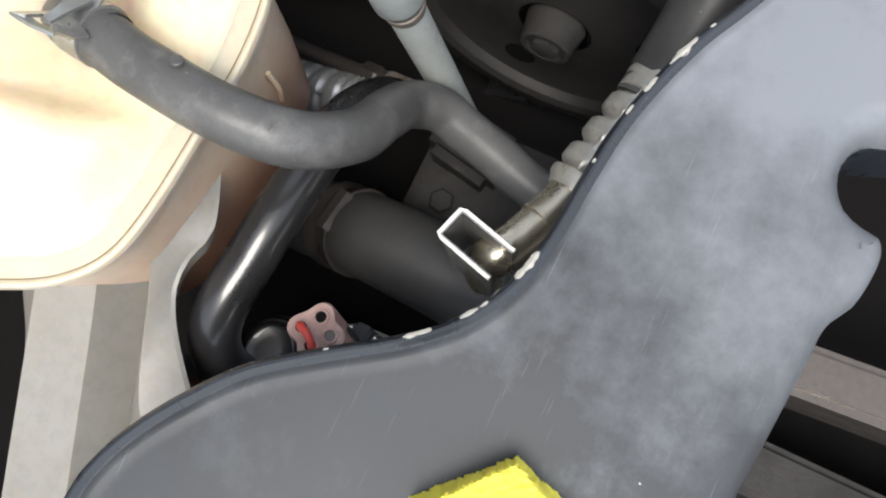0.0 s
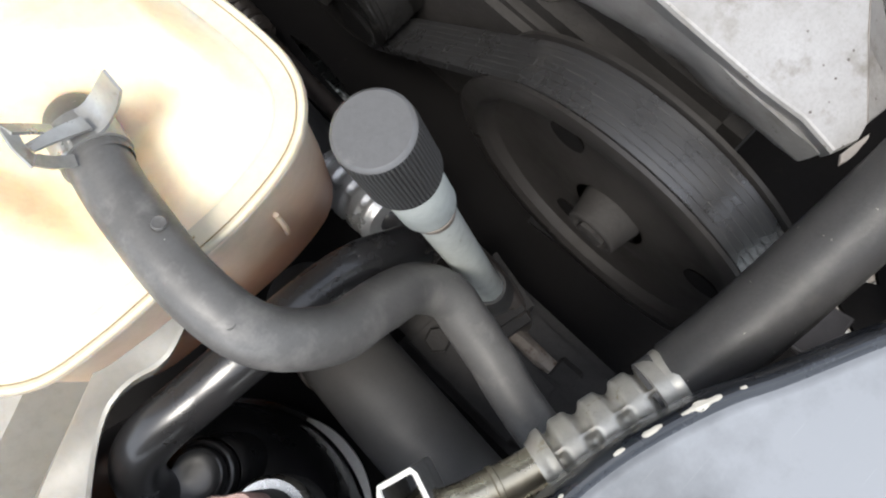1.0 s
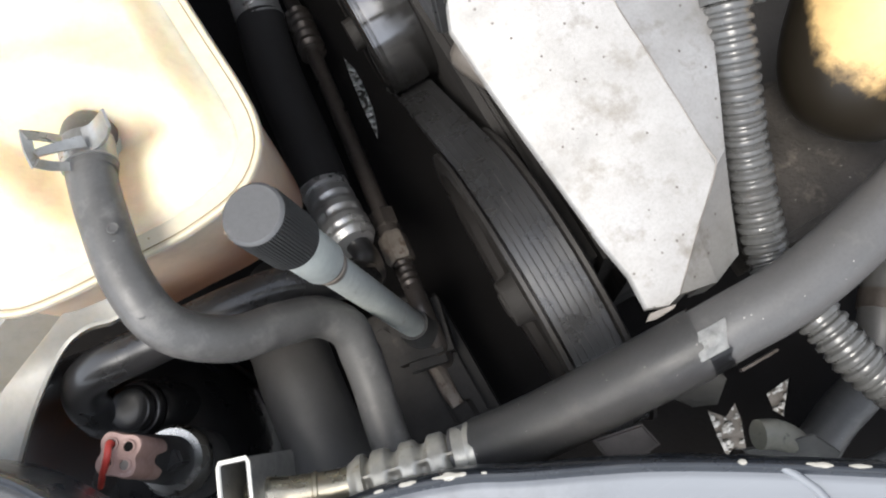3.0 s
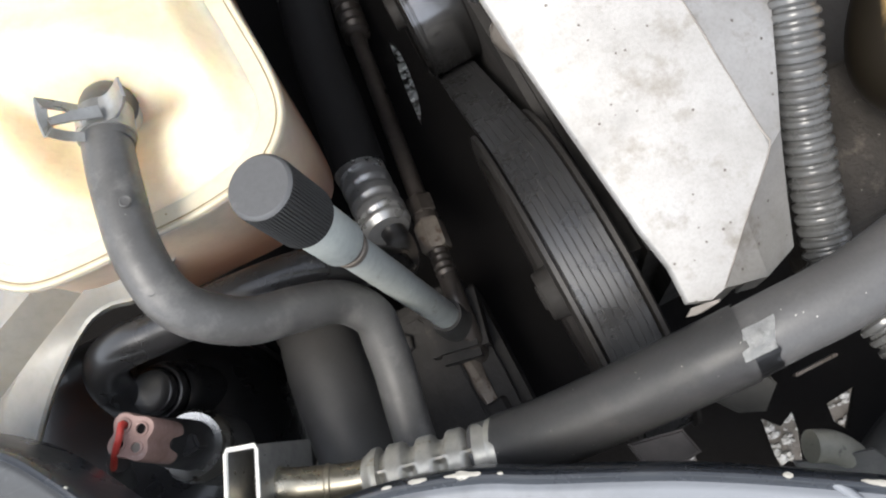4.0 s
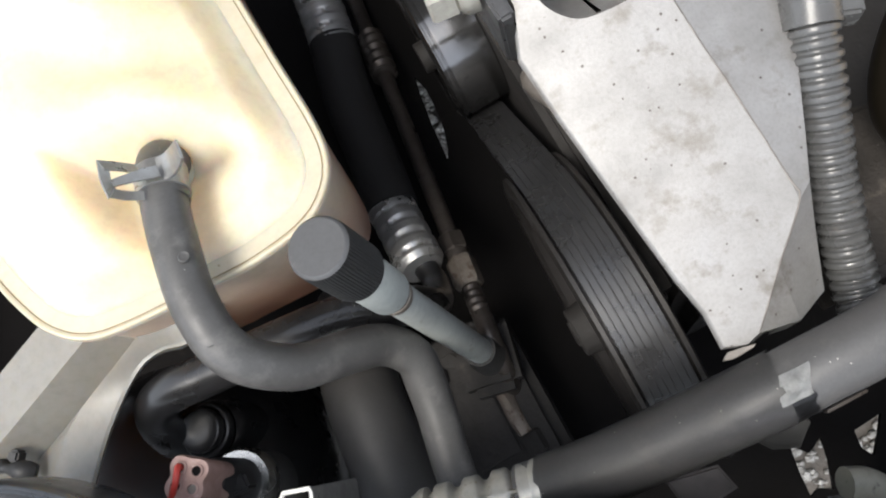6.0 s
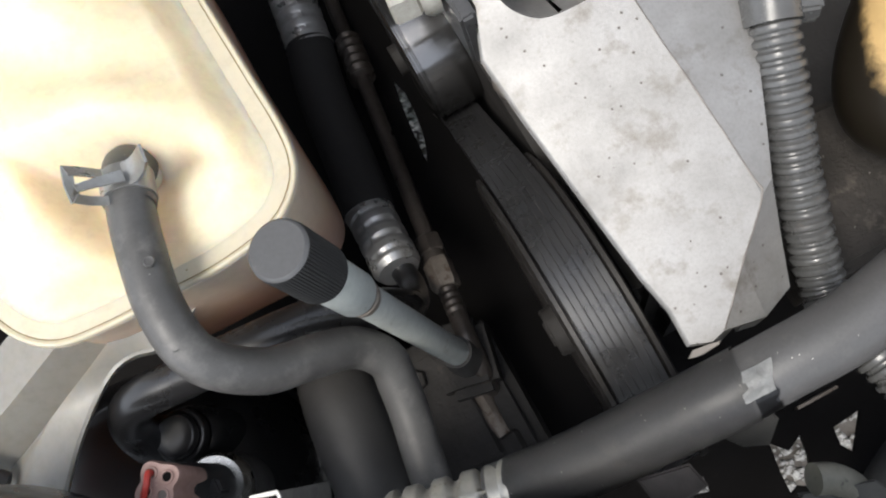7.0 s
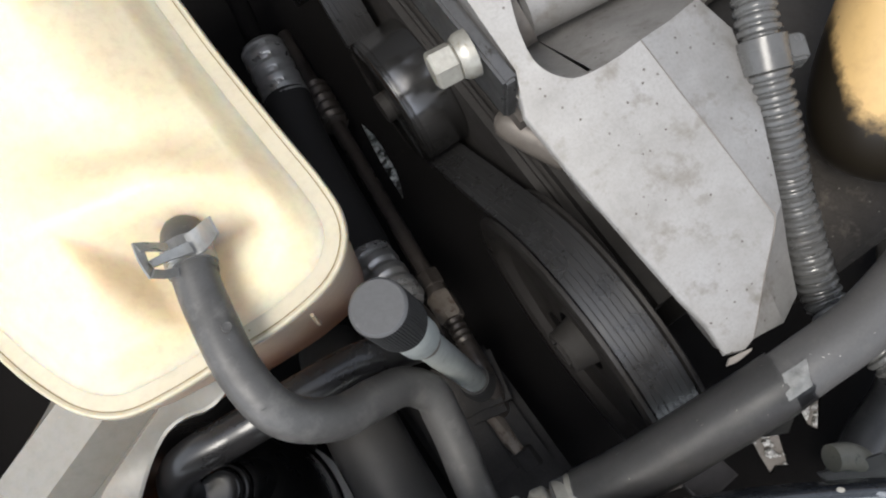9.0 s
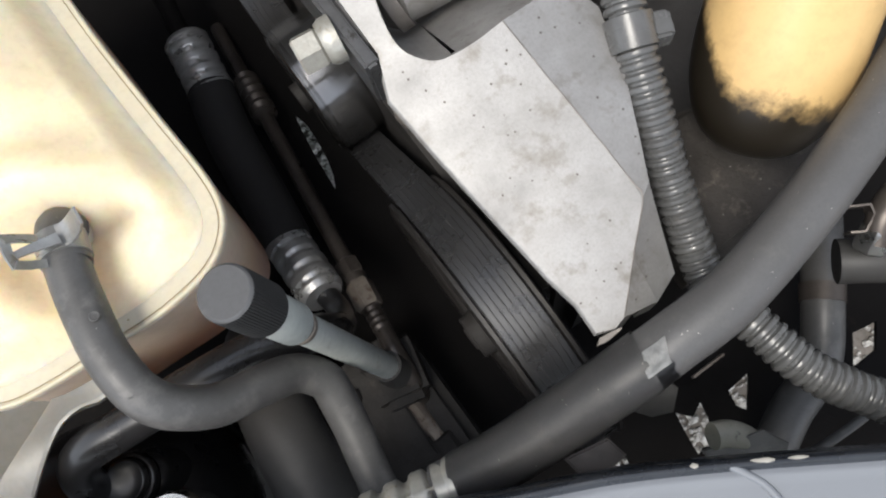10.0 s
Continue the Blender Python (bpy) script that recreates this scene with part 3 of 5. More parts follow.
def shell_point(p):
    d = inset_of(p.x, p.y)
    low, dome = smoothstep(0.0080, 0.0220, d), smoothstep(0.0080, 0.0560, d)
    base = min(tank_top(p.x, p.y), 0.010)
    return (p.x, p.y, SEAM_Z + 0.0012 + base * low + (tank_top(p.x, p.y) - base) * dome + 0.0004 * noise.noise(Vector((p.x * 60, p.y * 60, 0))))


def band(bm, rings):
    for r0, r1 in zip(rings, rings[1:]):
        for i in range(len(seam)):
            bm.faces.new((r0[i], r0[(i + 1) % len(seam)], r1[(i + 1) % len(seam)], r1[i]))


inner_edge = inset_ring(0.0090)
rings = [[bm.verts.new(shell_point(p.lerp(mid, 0.99 * (i / 84) ** 1.15))) for p in inner_edge] for i in range(85)]
band(bm, rings)
bm.faces.new(rings[-1])
rim_bm = bmesh.new()
rim_rows = [[(p.x, p.y, SEAM_Z + 0.0002) for p in inset_ring(0.0)]]
for inset, up in ((0.0, 0.0010), (0.0005, 0.0018), (0.0014, 0.0019), (0.0020, 0.0012), (0.0032, 0.0012), (0.0060, 0.0012)):
    rim_rows.append([(p.x, p.y, SEAM_Z + up + 0.0002 * noise.noise(Vector((p.x * 90, p.y * 90, 3)))) for p in inset_ring(inset)])
rim_rows.append([tuple(v.co) for v in rings[0]])
band(rim_bm, [[rim_bm.verts.new(p) for p in row] for row in rim_rows])
part("flange", rim_bm, "tank_rim", tank, "pale moulded flange round the shell", smooth=60)
part("upper_shell", bm, "tank", tank, "cream upper shell", smooth=60)


def seam_ring(inset, z):
    return [(p.x, p.y, z) for p in inset_ring(inset)]


bm = bmesh.new()
prof = [(0.0000, SEAM_Z + 0.0002), (-0.0003, SEAM_Z - 0.0010), (0.0008, SEAM_Z - 0.0022), (0.0040, SEAM_Z - 0.003), (0.0045, SEAM_Z - 0.012), (0.006, SEAM_Z - 0.05), (0.009, SEAM_Z - 0.085), (0.018, SEAM_Z - 0.098),
        (0.035, SEAM_Z - 0.102)]
rings = [[bm.verts.new(p) for p in seam_ring(i, z)] for i, z in prof]
for a, b in zip(rings, rings[1:]):
    for i in range(len(seam)):
        bm.faces.new((a[i], a[(i + 1) % len(seam)], b[(i + 1) % len(seam)], b[i]))
bm.faces.new(rings[-1])
part("lower_shell", bm, "tank_low", tank, "brown-stained lower shell", smooth=60)
ln = [(x, y, z) for (x, y, z) in seam_ring(0.0026, SEAM_Z + 0.0013)]
part("seam_line", sweep(ln + ln[:1], 0.00022, seg=6, smooth_line=False), "seam", tank, "thin dark mould line")
part("hook", sweep([(-0.0915, 0.0700, 0.752), (-0.0922, 0.0685, 0.742), (-0.0930, 0.0700, 0.732)], 0.0010, seg=10), "tank_low", tank)
part("spout", lathe((-0.1112, 0.1165, 0.775), (-0.1112, 0.1150, 0.7905), [(0, 0.0088), (0.5, 0.0078), (1, 0.0068)]), "tank", tank)

# white mounting arm below the tank
def ribbon(a_line, b_line, thick):
    """A curved plate between two lines."""
    a, b = [curve_points(k, 0.004) for k in (a_line, b_line)]
    n = min(len(a), len(b))
    pick = lambda l, i: l[round(i * (len(l) - 1) / (n - 1))]
    bm = bmesh.new()
    rows = []
    for i in range(n):
        p, q = pick(a, i), pick(b, i)
        rows.append([bm.verts.new(p.lerp(q, j / 4)) for j in range(5)])
    for r, s in zip(rows, rows[1:]):
        for j in range(4):
            bm.faces.new((r[j], r[j + 1], s[j + 1], s[j]))
    bmesh.ops.recalc_face_normals(bm, faces=bm.faces)
    bmesh.ops.solidify(bm, geom=bm.faces[:], thickness=thick)
    return bm


L0 = [(-0.190, 0.138, 0.720), (-0.205, 0.130, 0.715), (-0.235, 0.116, 0.705)]
L1 = [(-0.178, 0.112, 0.753), (-0.200, 0.106, 0.748), (-0.244, 0.0940, 0.739)]
L2 = [(-0.166, 0.0945, 0.753), (-0.190, 0.0865, 0.748), (-0.241, 0.0710, 0.739)]
L3 = [(-0.160, 0.0865, 0.744), (-0.185, 0.0775, 0.739), (-0.234, 0.0630, 0.730)]
L4 = [(-0.136, 0.0900, 0.752), (-0.156, 0.0805, 0.750), (-0.178, 0.0725, 0.746), (-0.2115, 0.0600, 0.740), (-0.231, 0.045, 0.732)]
L5 = [(-0.128, 0.0740, 0.743), (-0.148, 0.0660, 0.743), (-0.161, 0.0690, 0.742), (-0.172, 0.0687, 0.741), (-0.184, 0.0625, 0.740), (-0.1975, 0.0505, 0.740), (-0.208, 0.0405, 0.738), (-0.2185, 0.030, 0.735)]
L0, L1, L2, L3, L4, L5 = [l + [tuple(b + (b - a) * 0.9 for a, b in zip(l[-2], l[-1]))] for l in (L0, L1, L2, L3, L4, L5)]


def sheet_through(lines, material, name, label, thick=0.002, n=30):
    """One smooth sheet through several lines, each first brought to n even stations."""
    runs = []
    for l in lines:
        pts = curve_points(l, 0.002)
        runs.append([pts[round(i * (len(pts) - 1) / (n - 1))] for i in range(n)])
    bm = bmesh.new()
    rows = [[bm.verts.new(a[i].lerp(b[i], k / 5)) for a, b in zip(runs, runs[1:]) for k in range(5)] + [bm.verts.new(runs[-1][i])] for i in range(n)]
    m = min(len(r) for r in rows)
    rows = [[r[round(k * (len(r) - 1) / (m - 1))] for k in range(m)] for r in rows]
    for a, b in zip(rows, rows[1:]):
        for k in range(m - 1):
            if len({a[k], a[k + 1], b[k + 1], b[k]}) == 4:
                bm.faces.new((a[k], a[k + 1], b[k + 1], b[k]))
    bmesh.ops.delete(bm, geom=[v for v in bm.verts if not v.link_faces], context="VERTS")
    bmesh.ops.recalc_face_normals(bm, faces=bm.faces)
    bmesh.ops.solidify(bm, geom=bm.faces[:], thickness=thick)
    return part(name, bm, material, tank, label, smooth=32)


L3 = [(x, y, z - 0.008) for x, y, z in L3]
sheet_through([L0, L1, L2, L3, L4, L5], "tank_arm", "mounting_arm", "milky white plastic arm with a pressed channel")
L6 = [(x - 0.003, y + 0.001, z - 0.006) for x, y, z in L5]
part("arm_edge", ribbon(L5, L6, 0.0015), "tank_arm", tank, "yellowed cut edge")

wire_clip = thing("wire_clip", (-0.2475, 0.057, 0.729), "dark plastic clip pushed into the tank's white arm", "clip")
part("clip_body", sweep([(-0.2400, 0.0515, 0.7310), (-0.2450, 0.0550, 0.7335), (-0.2530, 0.0605, 0.7325), (-0.2560, 0.0630, 0.7300)], lambda run: 0.0034 + 0.0012 * math.sin(run * 330), seg=14, step=0.001), "black", wire_clip)
part("clip_tab", box((-0.2490, 0.0600, 0.7280), (-0.2435, 0.0650, 0.7345), 0.0010, turn=Matrix.Rotation(radians(-35), 4, "Z")), "black", wire_clip)

# ---------------------------------------------------------------- overflow hose and its clamp
hose = thing("coolant_hose", (-0.1, 0.03, 0.72), "grey rubber coolant hose bent twice, clamped to the tank spout", "hose")
part("hose_body", sweep([(-0.1112, 0.1165, 0.7850), (-0.1118, 0.1135, 0.7925), (-0.1131, 0.1034, 0.7965), (-0.1171, 0.0835, 0.7962), (-0.1197, 0.0561, 0.7950), (-0.1168, 0.0358, 0.7880), (-0.1045, 0.0255, 0.7710),
                         (-0.0890, 0.0252, 0.7525), (-0.0775, 0.0245, 0.7365), (-0.0705, 0.0165, 0.7245), (-0.0718, 0.0060, 0.7180), (-0.0745, -0.0080, 0.7120), (-0.0790, -0.0258, 0.7060), (-0.084, -0.055, 0.700)],
                        0.0087, seg=28, wobble=0.02), "rubber", hose, "grey rubber tube")
part("hose_cuff", lathe((-0.1120, 0.1112, 0.7935), (-0.1142, 0.0955, 0.7970), [(0, 0.0087), (0.05, 0.0090), (0.95, 0.0090), (1, 0.0087)], close=False), "rubber", hose)
for c, n in (((-0.1130, 0.0700, 0.8043), (0.35, 0.0, 0.94)), ((-0.1185, 0.0400, 0.7990), (0.1, 0.1, 0.99)), ((-0.0900, 0.0230, 0.7620), (0.4, -0.1, 0.9))):
    c, n = Vector(c), Vector(n).normalized()
    part("mould_mark", lathe(c - n * 0.0006, c + n * 0.0004, [(0, 0.0021), (0.7, 0.0020), (0.9, 0.0018), (0.75, 0.0014), (0.7, 0.0008), (0.72, 0.0001)], seg=18, close=False), "rubber", hose)
part("seam_mark", sweep([(-0.0785, 0.0160, 0.7268), (-0.0765, 0.0140, 0.7240), (-0.0752, 0.0125, 0.7215)], 0.0008, seg=8, wobble=0.5), "rust", hose)
clamp = thing("hose_clamp", (-0.1135, 0.104, 0.80), "dull spring steel hose clamp with two bent ears", "clamp")
part("band", lathe((-0.1123, 0.1090, 0.7950), (-0.1138, 0.0985, 0.7968), [(0, 0.0088), (0, 0.0098), (1, 0.0098), (1, 0.0088)], close=False), "clamp", clamp)
part("ear", ribbon([(-0.1085, 0.1090, 0.8050), (-0.1050, 0.1085, 0.8052), (-0.1000, 0.1070, 0.8095), (-0.0957, 0.1042, 0.8156)],
                   [(-0.1095, 0.0995, 0.8050), (-0.1055, 0.0990, 0.8050), (-0.1000, 0.0980, 0.8095), (-0.0963, 0.0974, 0.8146)], 0.0009), "clamp", clamp, "upturned steel ear")
loop = part("ear_loop", ribbon([(-0.1226, 0.1112, 0.8180), (-0.1236, 0.1035, 0.8186), (-0.1233, 0.0958, 0.8186)], [(-0.1206, 0.1085, 0.8150), (-0.1216, 0.1035, 0.8155), (-0.1212, 0.0980, 0.8150)], 0.0009), "clamp", clamp, "slotted steel ear")
part("loop_arm", ribbon([(-0.1150, 0.1095, 0.8065), (-0.1190, 0.1108, 0.8125), (-0.1226, 0.1114, 0.8180)], [(-0.1150, 0.1055, 0.8075), (-0.1185, 0.1068, 0.8128), (-0.1215, 0.1072, 0.8172)], 0.0009), "clamp", loop)
part("loop_arm", ribbon([(-0.1233, 0.0958, 0.8186), (-0.1215, 0.0960, 0.8115), (-0.1180, 0.0962, 0.8055)], [(-0.1212, 0.0985, 0.8176), (-0.1195, 0.0988, 0.8115), (-0.1165, 0.0988, 0.8065)], 0.0009), "clamp", loop)
part("bridge", ribbon([(-0.1210, 0.1020, 0.8180), (-0.1150, 0.1030, 0.8140), (-0.1080, 0.1045, 0.8075)], [(-0.1205, 0.0992, 0.8176), (-0.1149, 0.0995, 0.8135), (-0.1080, 0.1000, 0.8070)], 0.0009), "clamp", clamp)

# ---------------------------------------------------------------- service port
port = thing("service_port", (-0.0500, 0.0160, 0.64), "zinc-plated air-conditioning service port with a knurled black cap", "valve")
P0, P1 = Vector((-0.0495, 0.0150, 0.640)), Vector((-0.0635, 0.0370, 0.8337))
along = lambda z: P0.lerp(P1, (z - P0.z) / (P1.z - P0.z))
part("tube", lathe(along(0.640), along(0.772), [(0, 0.0066), (0.9, 0.0066), (1, 0.0066)]), "zinc", port, "dull zinc tube")
part("band", lathe(along(0.770), along(0.779), [(0, 0.0066), (0.1, 0.0071), (0.45, 0.0073), (0.5, 0.0068), (0.6, 0.0074), (1, 0.0080)]), "rust", port, "dirty ring below the sleeve")
part("sleeve", lathe(along(0.777), along(0.812), [(0, 0.0074), (0.06, 0.0086), (0.75, 0.0086), (1, 0.0084)]), "zinc", port, "zinc sleeve")
capo = part("cap", lathe(along(0.8325), along(0.8337), [(0, 0.0100), (0.5, 0.0098), (1, 0.0090), (1, 0.0001)], seg=48), "cap", port, "scuffed cap top, grey with the light put into its colour")
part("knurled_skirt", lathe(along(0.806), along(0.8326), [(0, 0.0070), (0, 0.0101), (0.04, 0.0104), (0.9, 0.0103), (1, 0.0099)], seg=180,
                            dent=lambda a, s: 1 - (0.075 if round(a / (2 * math.pi / 180)) % 3 == 0 and 0.0 < s < 0.92 else 0)), "cap_shaded", capo, "black knurled skirt, side shade in its colour", smooth=20)
part("collar", lathe(along(0.632), along(0.656), [(0, 0.0100), (0.5, 0.0100), (0.6, 0.0085), (1, 0.0082)]), "rubber_dark", port)


# ---------------------------------------------------------------- air-conditioning line with crimps
def crimp_shape(s):
    """Radius along a crimped ferrule: three swages between raised bands."""
    return 1.0 - 0.13 * max(0.0, math.cos((s * 4 - 0.5) * 2 * math.pi)) ** 0.8 if 0.08 < s < 0.92 else 0.93


def ferrule(p0, p1, r, flare=1.0, seg=96, deep=1.0):
    prof = [(-0.03, r * 0.60), (-0.03, r * 0.82)] + [(i / 60, r * (0.99 if i > 3 else 0.86 + 0.04 * i)) for i in range(61)] + [(1.0, r * 0.97 * flare), (1.04, r * 1.03 * flare), (1.07, r * 1.03 * flare), (1.07, r * 0.8)]

    def press(a, s):
        """Three rows of pressed flats round the ferrule, with small ribs left between them."""
        groove = deep * (1.0 - crimp_shape(s)) if 0.1 < s < 0.9 else 0.0
        rib = max(0.0, math.cos(a * 4.5 + 0.6)) ** 10
        return 1.0 - groove * (1.0 - 0.85 * rib)

    return lathe(p0, p1, prof, seg=seg, dent=press)


line = thing("air_conditioning_line", (-0.05, 0.16, 0.62), "black rubber line between two crimped aluminium ferrules", "hose")
part("rubber_hose", sweep([(-0.0588, 0.1145, 0.6312), (-0.0555, 0.150, 0.626), (-0.0515, 0.1966, 0.623), (-0.0445, 0.2340, 0.621)], 0.0150, seg=28), "sleeve", line, "matte black rubber")
part("ferrule", ferrule((-0.0580, 0.0730, 0.6440), (-0.0590, 0.1130, 0.6320), 0.0138), "crimp_dark", line, "shiny crimped ferrule")
part("ferrule", ferrule((-0.0387, 0.2730, 0.624), (-0.0442, 0.2350, 0.621), 0.0148), "crimp_dark", line, "shiny crimped ferrule")
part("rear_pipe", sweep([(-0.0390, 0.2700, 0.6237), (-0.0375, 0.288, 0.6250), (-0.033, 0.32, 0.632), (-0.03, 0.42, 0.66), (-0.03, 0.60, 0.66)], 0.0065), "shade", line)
part("front_pipe", sweep([(-0.0580, 0.080, 0.6410), (-0.0550, 0.060, 0.6460), (-0.0570, 0.046, 0.668), (-0.0700, 0.0440, 0.705), (-0.0910, 0.0465, 0.7270), (-0.1300, 0.0490, 0.7350), (-0.1520, 0.0512, 0.7335), (-0.1680, 0.0535, 0.7310),
                          (-0.1810, 0.0538, 0.7240), (-0.1900, 0.0505, 0.7120), (-0.1935, 0.0440, 0.6970), (-0.1935, 0.040, 0.675)], lambda run: 0.0066 + 0.0028 * smoothstep(0.03, 0.075, run), seg=28), "gloss", line, "glossy black painted steel pipe")

# thin liquid line beside it
thin = thing("liquid_line", (-0.03, 0.18, 0.56), "thin dark metal pipe with hexagon unions", "pipe")
Q0, Q1 = Vector((-0.0410, 0.0500, 0.6365)), Vector((-0.0258, 0.222, 0.5880))
at = lambda y: Q0.lerp(Q1, (y - Q0.y) / (Q1.y - Q0.y))
part("pipe", sweep([at(0.05), at(0.12), at(0.19), at(0.25), at(0.31)], 0.0050, seg=16), "pipe", thin)
part("union_nut", hexagon(at(0.052), at(0.070), 0.0082), "rust", thin, "dull hexagon nut")
part("union_nut", hexagon(at(0.074), at(0.086), 0.0078, turn=0.6), "pipe", thin)
part("union_ring", lathe(at(0.069), at(0.076), [(0, 0.006), (0.5, 0.0068), (1, 0.006)]), "pipe", thin)
part("ribbed_end", lathe(at(0.213), at(0.252), [(0, 0.0065)] + [(i / 32, 0.0080 + 0.0012 * math.cos(i * math.pi / 3.2)) for i in range(1, 32)] + [(1, 0.006)]), "pipe", thin, "ribbed sleeve")
part("lower_pipe", sweep([at(0.055), at(0.035), (-0.0440, 0.018, 0.643), (-0.0460, 0.004, 0.632), (-0.048, -0.004, 0.612)], lambda run: 0.0052 + 0.0004 * math.cos(run * 1500) * (run < 0.02), seg=16, step=0.001), "pipe", thin)

# ---------------------------------------------------------------- big hose across the front
big = thing("large_air_hose", (0.03, -0.058, 0.77), "thick dusty black rubber hose with torn foil tape", "hose")
B = [(-0.0520, -0.0525, 0.7555), (-0.0370, -0.0550, 0.7590), (-0.0190, -0.0570, 0.7655), (0.0080, -0.0585, 0.7755), (0.0300, -0.0595, 0.7830), (0.0497, -0.0600, 0.7865),
     (0.0750, -0.0595, 0.7880), (0.1095, -0.0530, 0.7880), (0.144, -0.0440, 0.7880), (0.1750, -0.0340, 0.7880), (0.23, -0.01, 0.785), (0.30, 0.03, 0.78)]
part("hose_body", sweep(B, 0.0110, seg=36, wobble=0.012), "rubber_dusty", big)
part("ferrule", ferrule((-0.0895, -0.0440, 0.7560), (-0.0485, -0.0540, 0.7568), 0.0116, 1.02, deep=2.0), "crimp", big, "crimped aluminium ferrule")
part("metal_tube", sweep([(-0.080, -0.0450, 0.7565), (-0.098, -0.0395, 0.7580), (-0.1130, -0.0335, 0.7610), (-0.1190, -0.0300, 0.7630), (-0.1215, -0.0280, 0.7570), (-0.1220, -0.027, 0.735)], 0.0068, seg=24), "tube", big, "plated tube")
part("tube_ring", lathe((-0.1020, -0.0380, 0.7588), (-0.1040, -0.0372, 0.7592), [(0, 0.0068), (0.2, 0.0073), (0.8, 0.0073), (1, 0.0068)]), "tube", big)


def tape_patch(lo, hi, r, a0, a1, seed, rough=0.0005, torn=0.0022, slant=0.0):
    """A torn strip lying on the hose: part of a ring along the hose between two stretches, with ragged ends."""
    pts = curve_points(B, 0.0015)
    run = [0.0]
    for p, q in zip(pts, pts[1:]):
        run.append(run[-1] + (q - p).length)
    sel = [i for i, s in enumerate(run) if lo - 0.002 <= s <= hi + 0.002]
    bm = bmesh.new()
    rows = []
    for i in sel:
        way = (pts[min(i + 1, len(pts) - 1)] - pts[i - 1]).normalized()
        side = Vector((0, 0, 1)).cross(way).normalized()
        up = way.cross(side)
        row = []
        for j in range(15):
            a = a0 + (a1 - a0) * j / 14
            jag = torn * noise.noise(Vector((a * 3, seed, 0))) if i in (sel[0], sel[-1]) else 0
            jag += slant * (j / 14 - 0.5)
            k = r + rough * noise.noise(Vector((run[i] * 300, a * 5, seed)))
            row.append(bm.verts.new(pts[i] + way * jag + up * math.cos(a) * k + side * math.sin(a) * k))
        rows.append(row)
    for a, b in zip(rows, rows[1:]):
        for j in range(14):
            bm.faces.new((a[j], a[j + 1], b[j + 1], b[j]))
    bmesh.ops.solidify(bm, geom=bm.faces[:], thickness=0.0003)
    return bm


part("tape", tape_patch(0.0940, 0.1015, 0.0117, -0.45, 0.30, 3, 0.0006, 0.0012, 0.004), "tape", big, "torn silvery tape")
part("tape_shred", tape_patch(0.0935, 0.100, 0.0115, -1.35, -0.40, 5), "gloss", big, "crumpled dark shred of tape")
part("tape_edge", tape_patch(0.0085, 0.0935, 0.01180, -2.2, 2.2, 8, 0.00012, 0.0010, 0.004), "rubber_dusty", big)

# channel bracket holding the tube
ch = thing("channel_bracket", (-0.117, -0.022, 0.74), "folded grey sheet steel bracket with bare bright edge", "bracket")
c0 = Vector((-0.1235, -0.0138, 0.7805))
U = (Vector((-0.1131, -0.0169, 0.7797)) - c0)
V = Vector((-0.0060, -0.0195, 0.003))
W = Vector((0.012, 0.0075, -0.022))


def sheet(points, way, thick_in):
    bm = bmesh.new()
    a = [bm.verts.new(p) for p in points]
    b = [bm.verts.new(Vector(p) + way) for p in points]
    for i in range(len(points) - 1):
        bm.faces.new((a[i], a[i + 1], b[i + 1], b[i]))
    bmesh.ops.recalc_face_normals(bm, faces=bm.faces)
    bmesh.ops.solidify(bm, geom=bm.faces[:], thickness=thick_in)
    return bm


section = [c0 + V, c0 + V * 0.08, c0 + U * 0.06, c0 + U * 0.94, c0 + U + V * 0.08, c0 + U + V]
part("channel", sheet(section, Vector((0.0010, 0.0005, -0.050)), 0.0010), "clamp", ch)
part("channel_edge", sweep(section, 0.00060, seg=8, smooth_line=False), "cutedge", ch, "bare bright cut edge")

# ---------------------------------------------------------------- receiver can, switch and connector
can = thing("receiver_can", (-0.178, 0.012, 0.56), "glossy black painted receiver can with a bright clamp band", "canister")
CC = Vector((-0.2285, 0.0290, 0))
at_z = lambda z: (CC.x, CC.y, z)
part("body", lathe(at_z(0.564), at_z(0.584), [(0, 0.070), (1, 0.072)] + [(1 + 5.0 * math.sin(k * math.pi / 40) ** 0.55, 0.0722 * math.cos(k * math.pi / 40) ** 0.55) for k in range(1, 20)] + [(6.0, 0.0001)], seg=96), "gloss", can, "glossy black domed body")
part("flange", lathe(at_z(0.564), at_z(0.568), [(0, 0.0715), (0, 0.0745), (1, 0.0742), (1, 0.0715)], seg=120, close=False), "gloss", can, "dark flange")
bm = bmesh.new()
rows = []
for i in range(41):
    a, wide = radians(14 - 46 * i / 40), 0.0050 * math.sin(math.pi * (0.03 + 0.94 * i / 40)) ** 0.6
    rows.append([bm.verts.new((CC.x + r * math.cos(a), CC.y + r * math.sin(a), z)) for r, z in ((0.0725, 0.5685), (0.0725, 0.5710), (0.0727 + wide, 0.5716), (0.0727 + wide, 0.5685))])
for r0, r1 in zip(rows, rows[1:]):
    for j in range(4):
        bm.faces.new((r0[j], r0[(j + 1) % 4], r1[(j + 1) % 4], r1[j]))
part("bright_lip", bm, "cutedge", can, "bare bright sickle-shaped lip")
fit_c = Vector((-0.1785, 0.0395, 0.0))
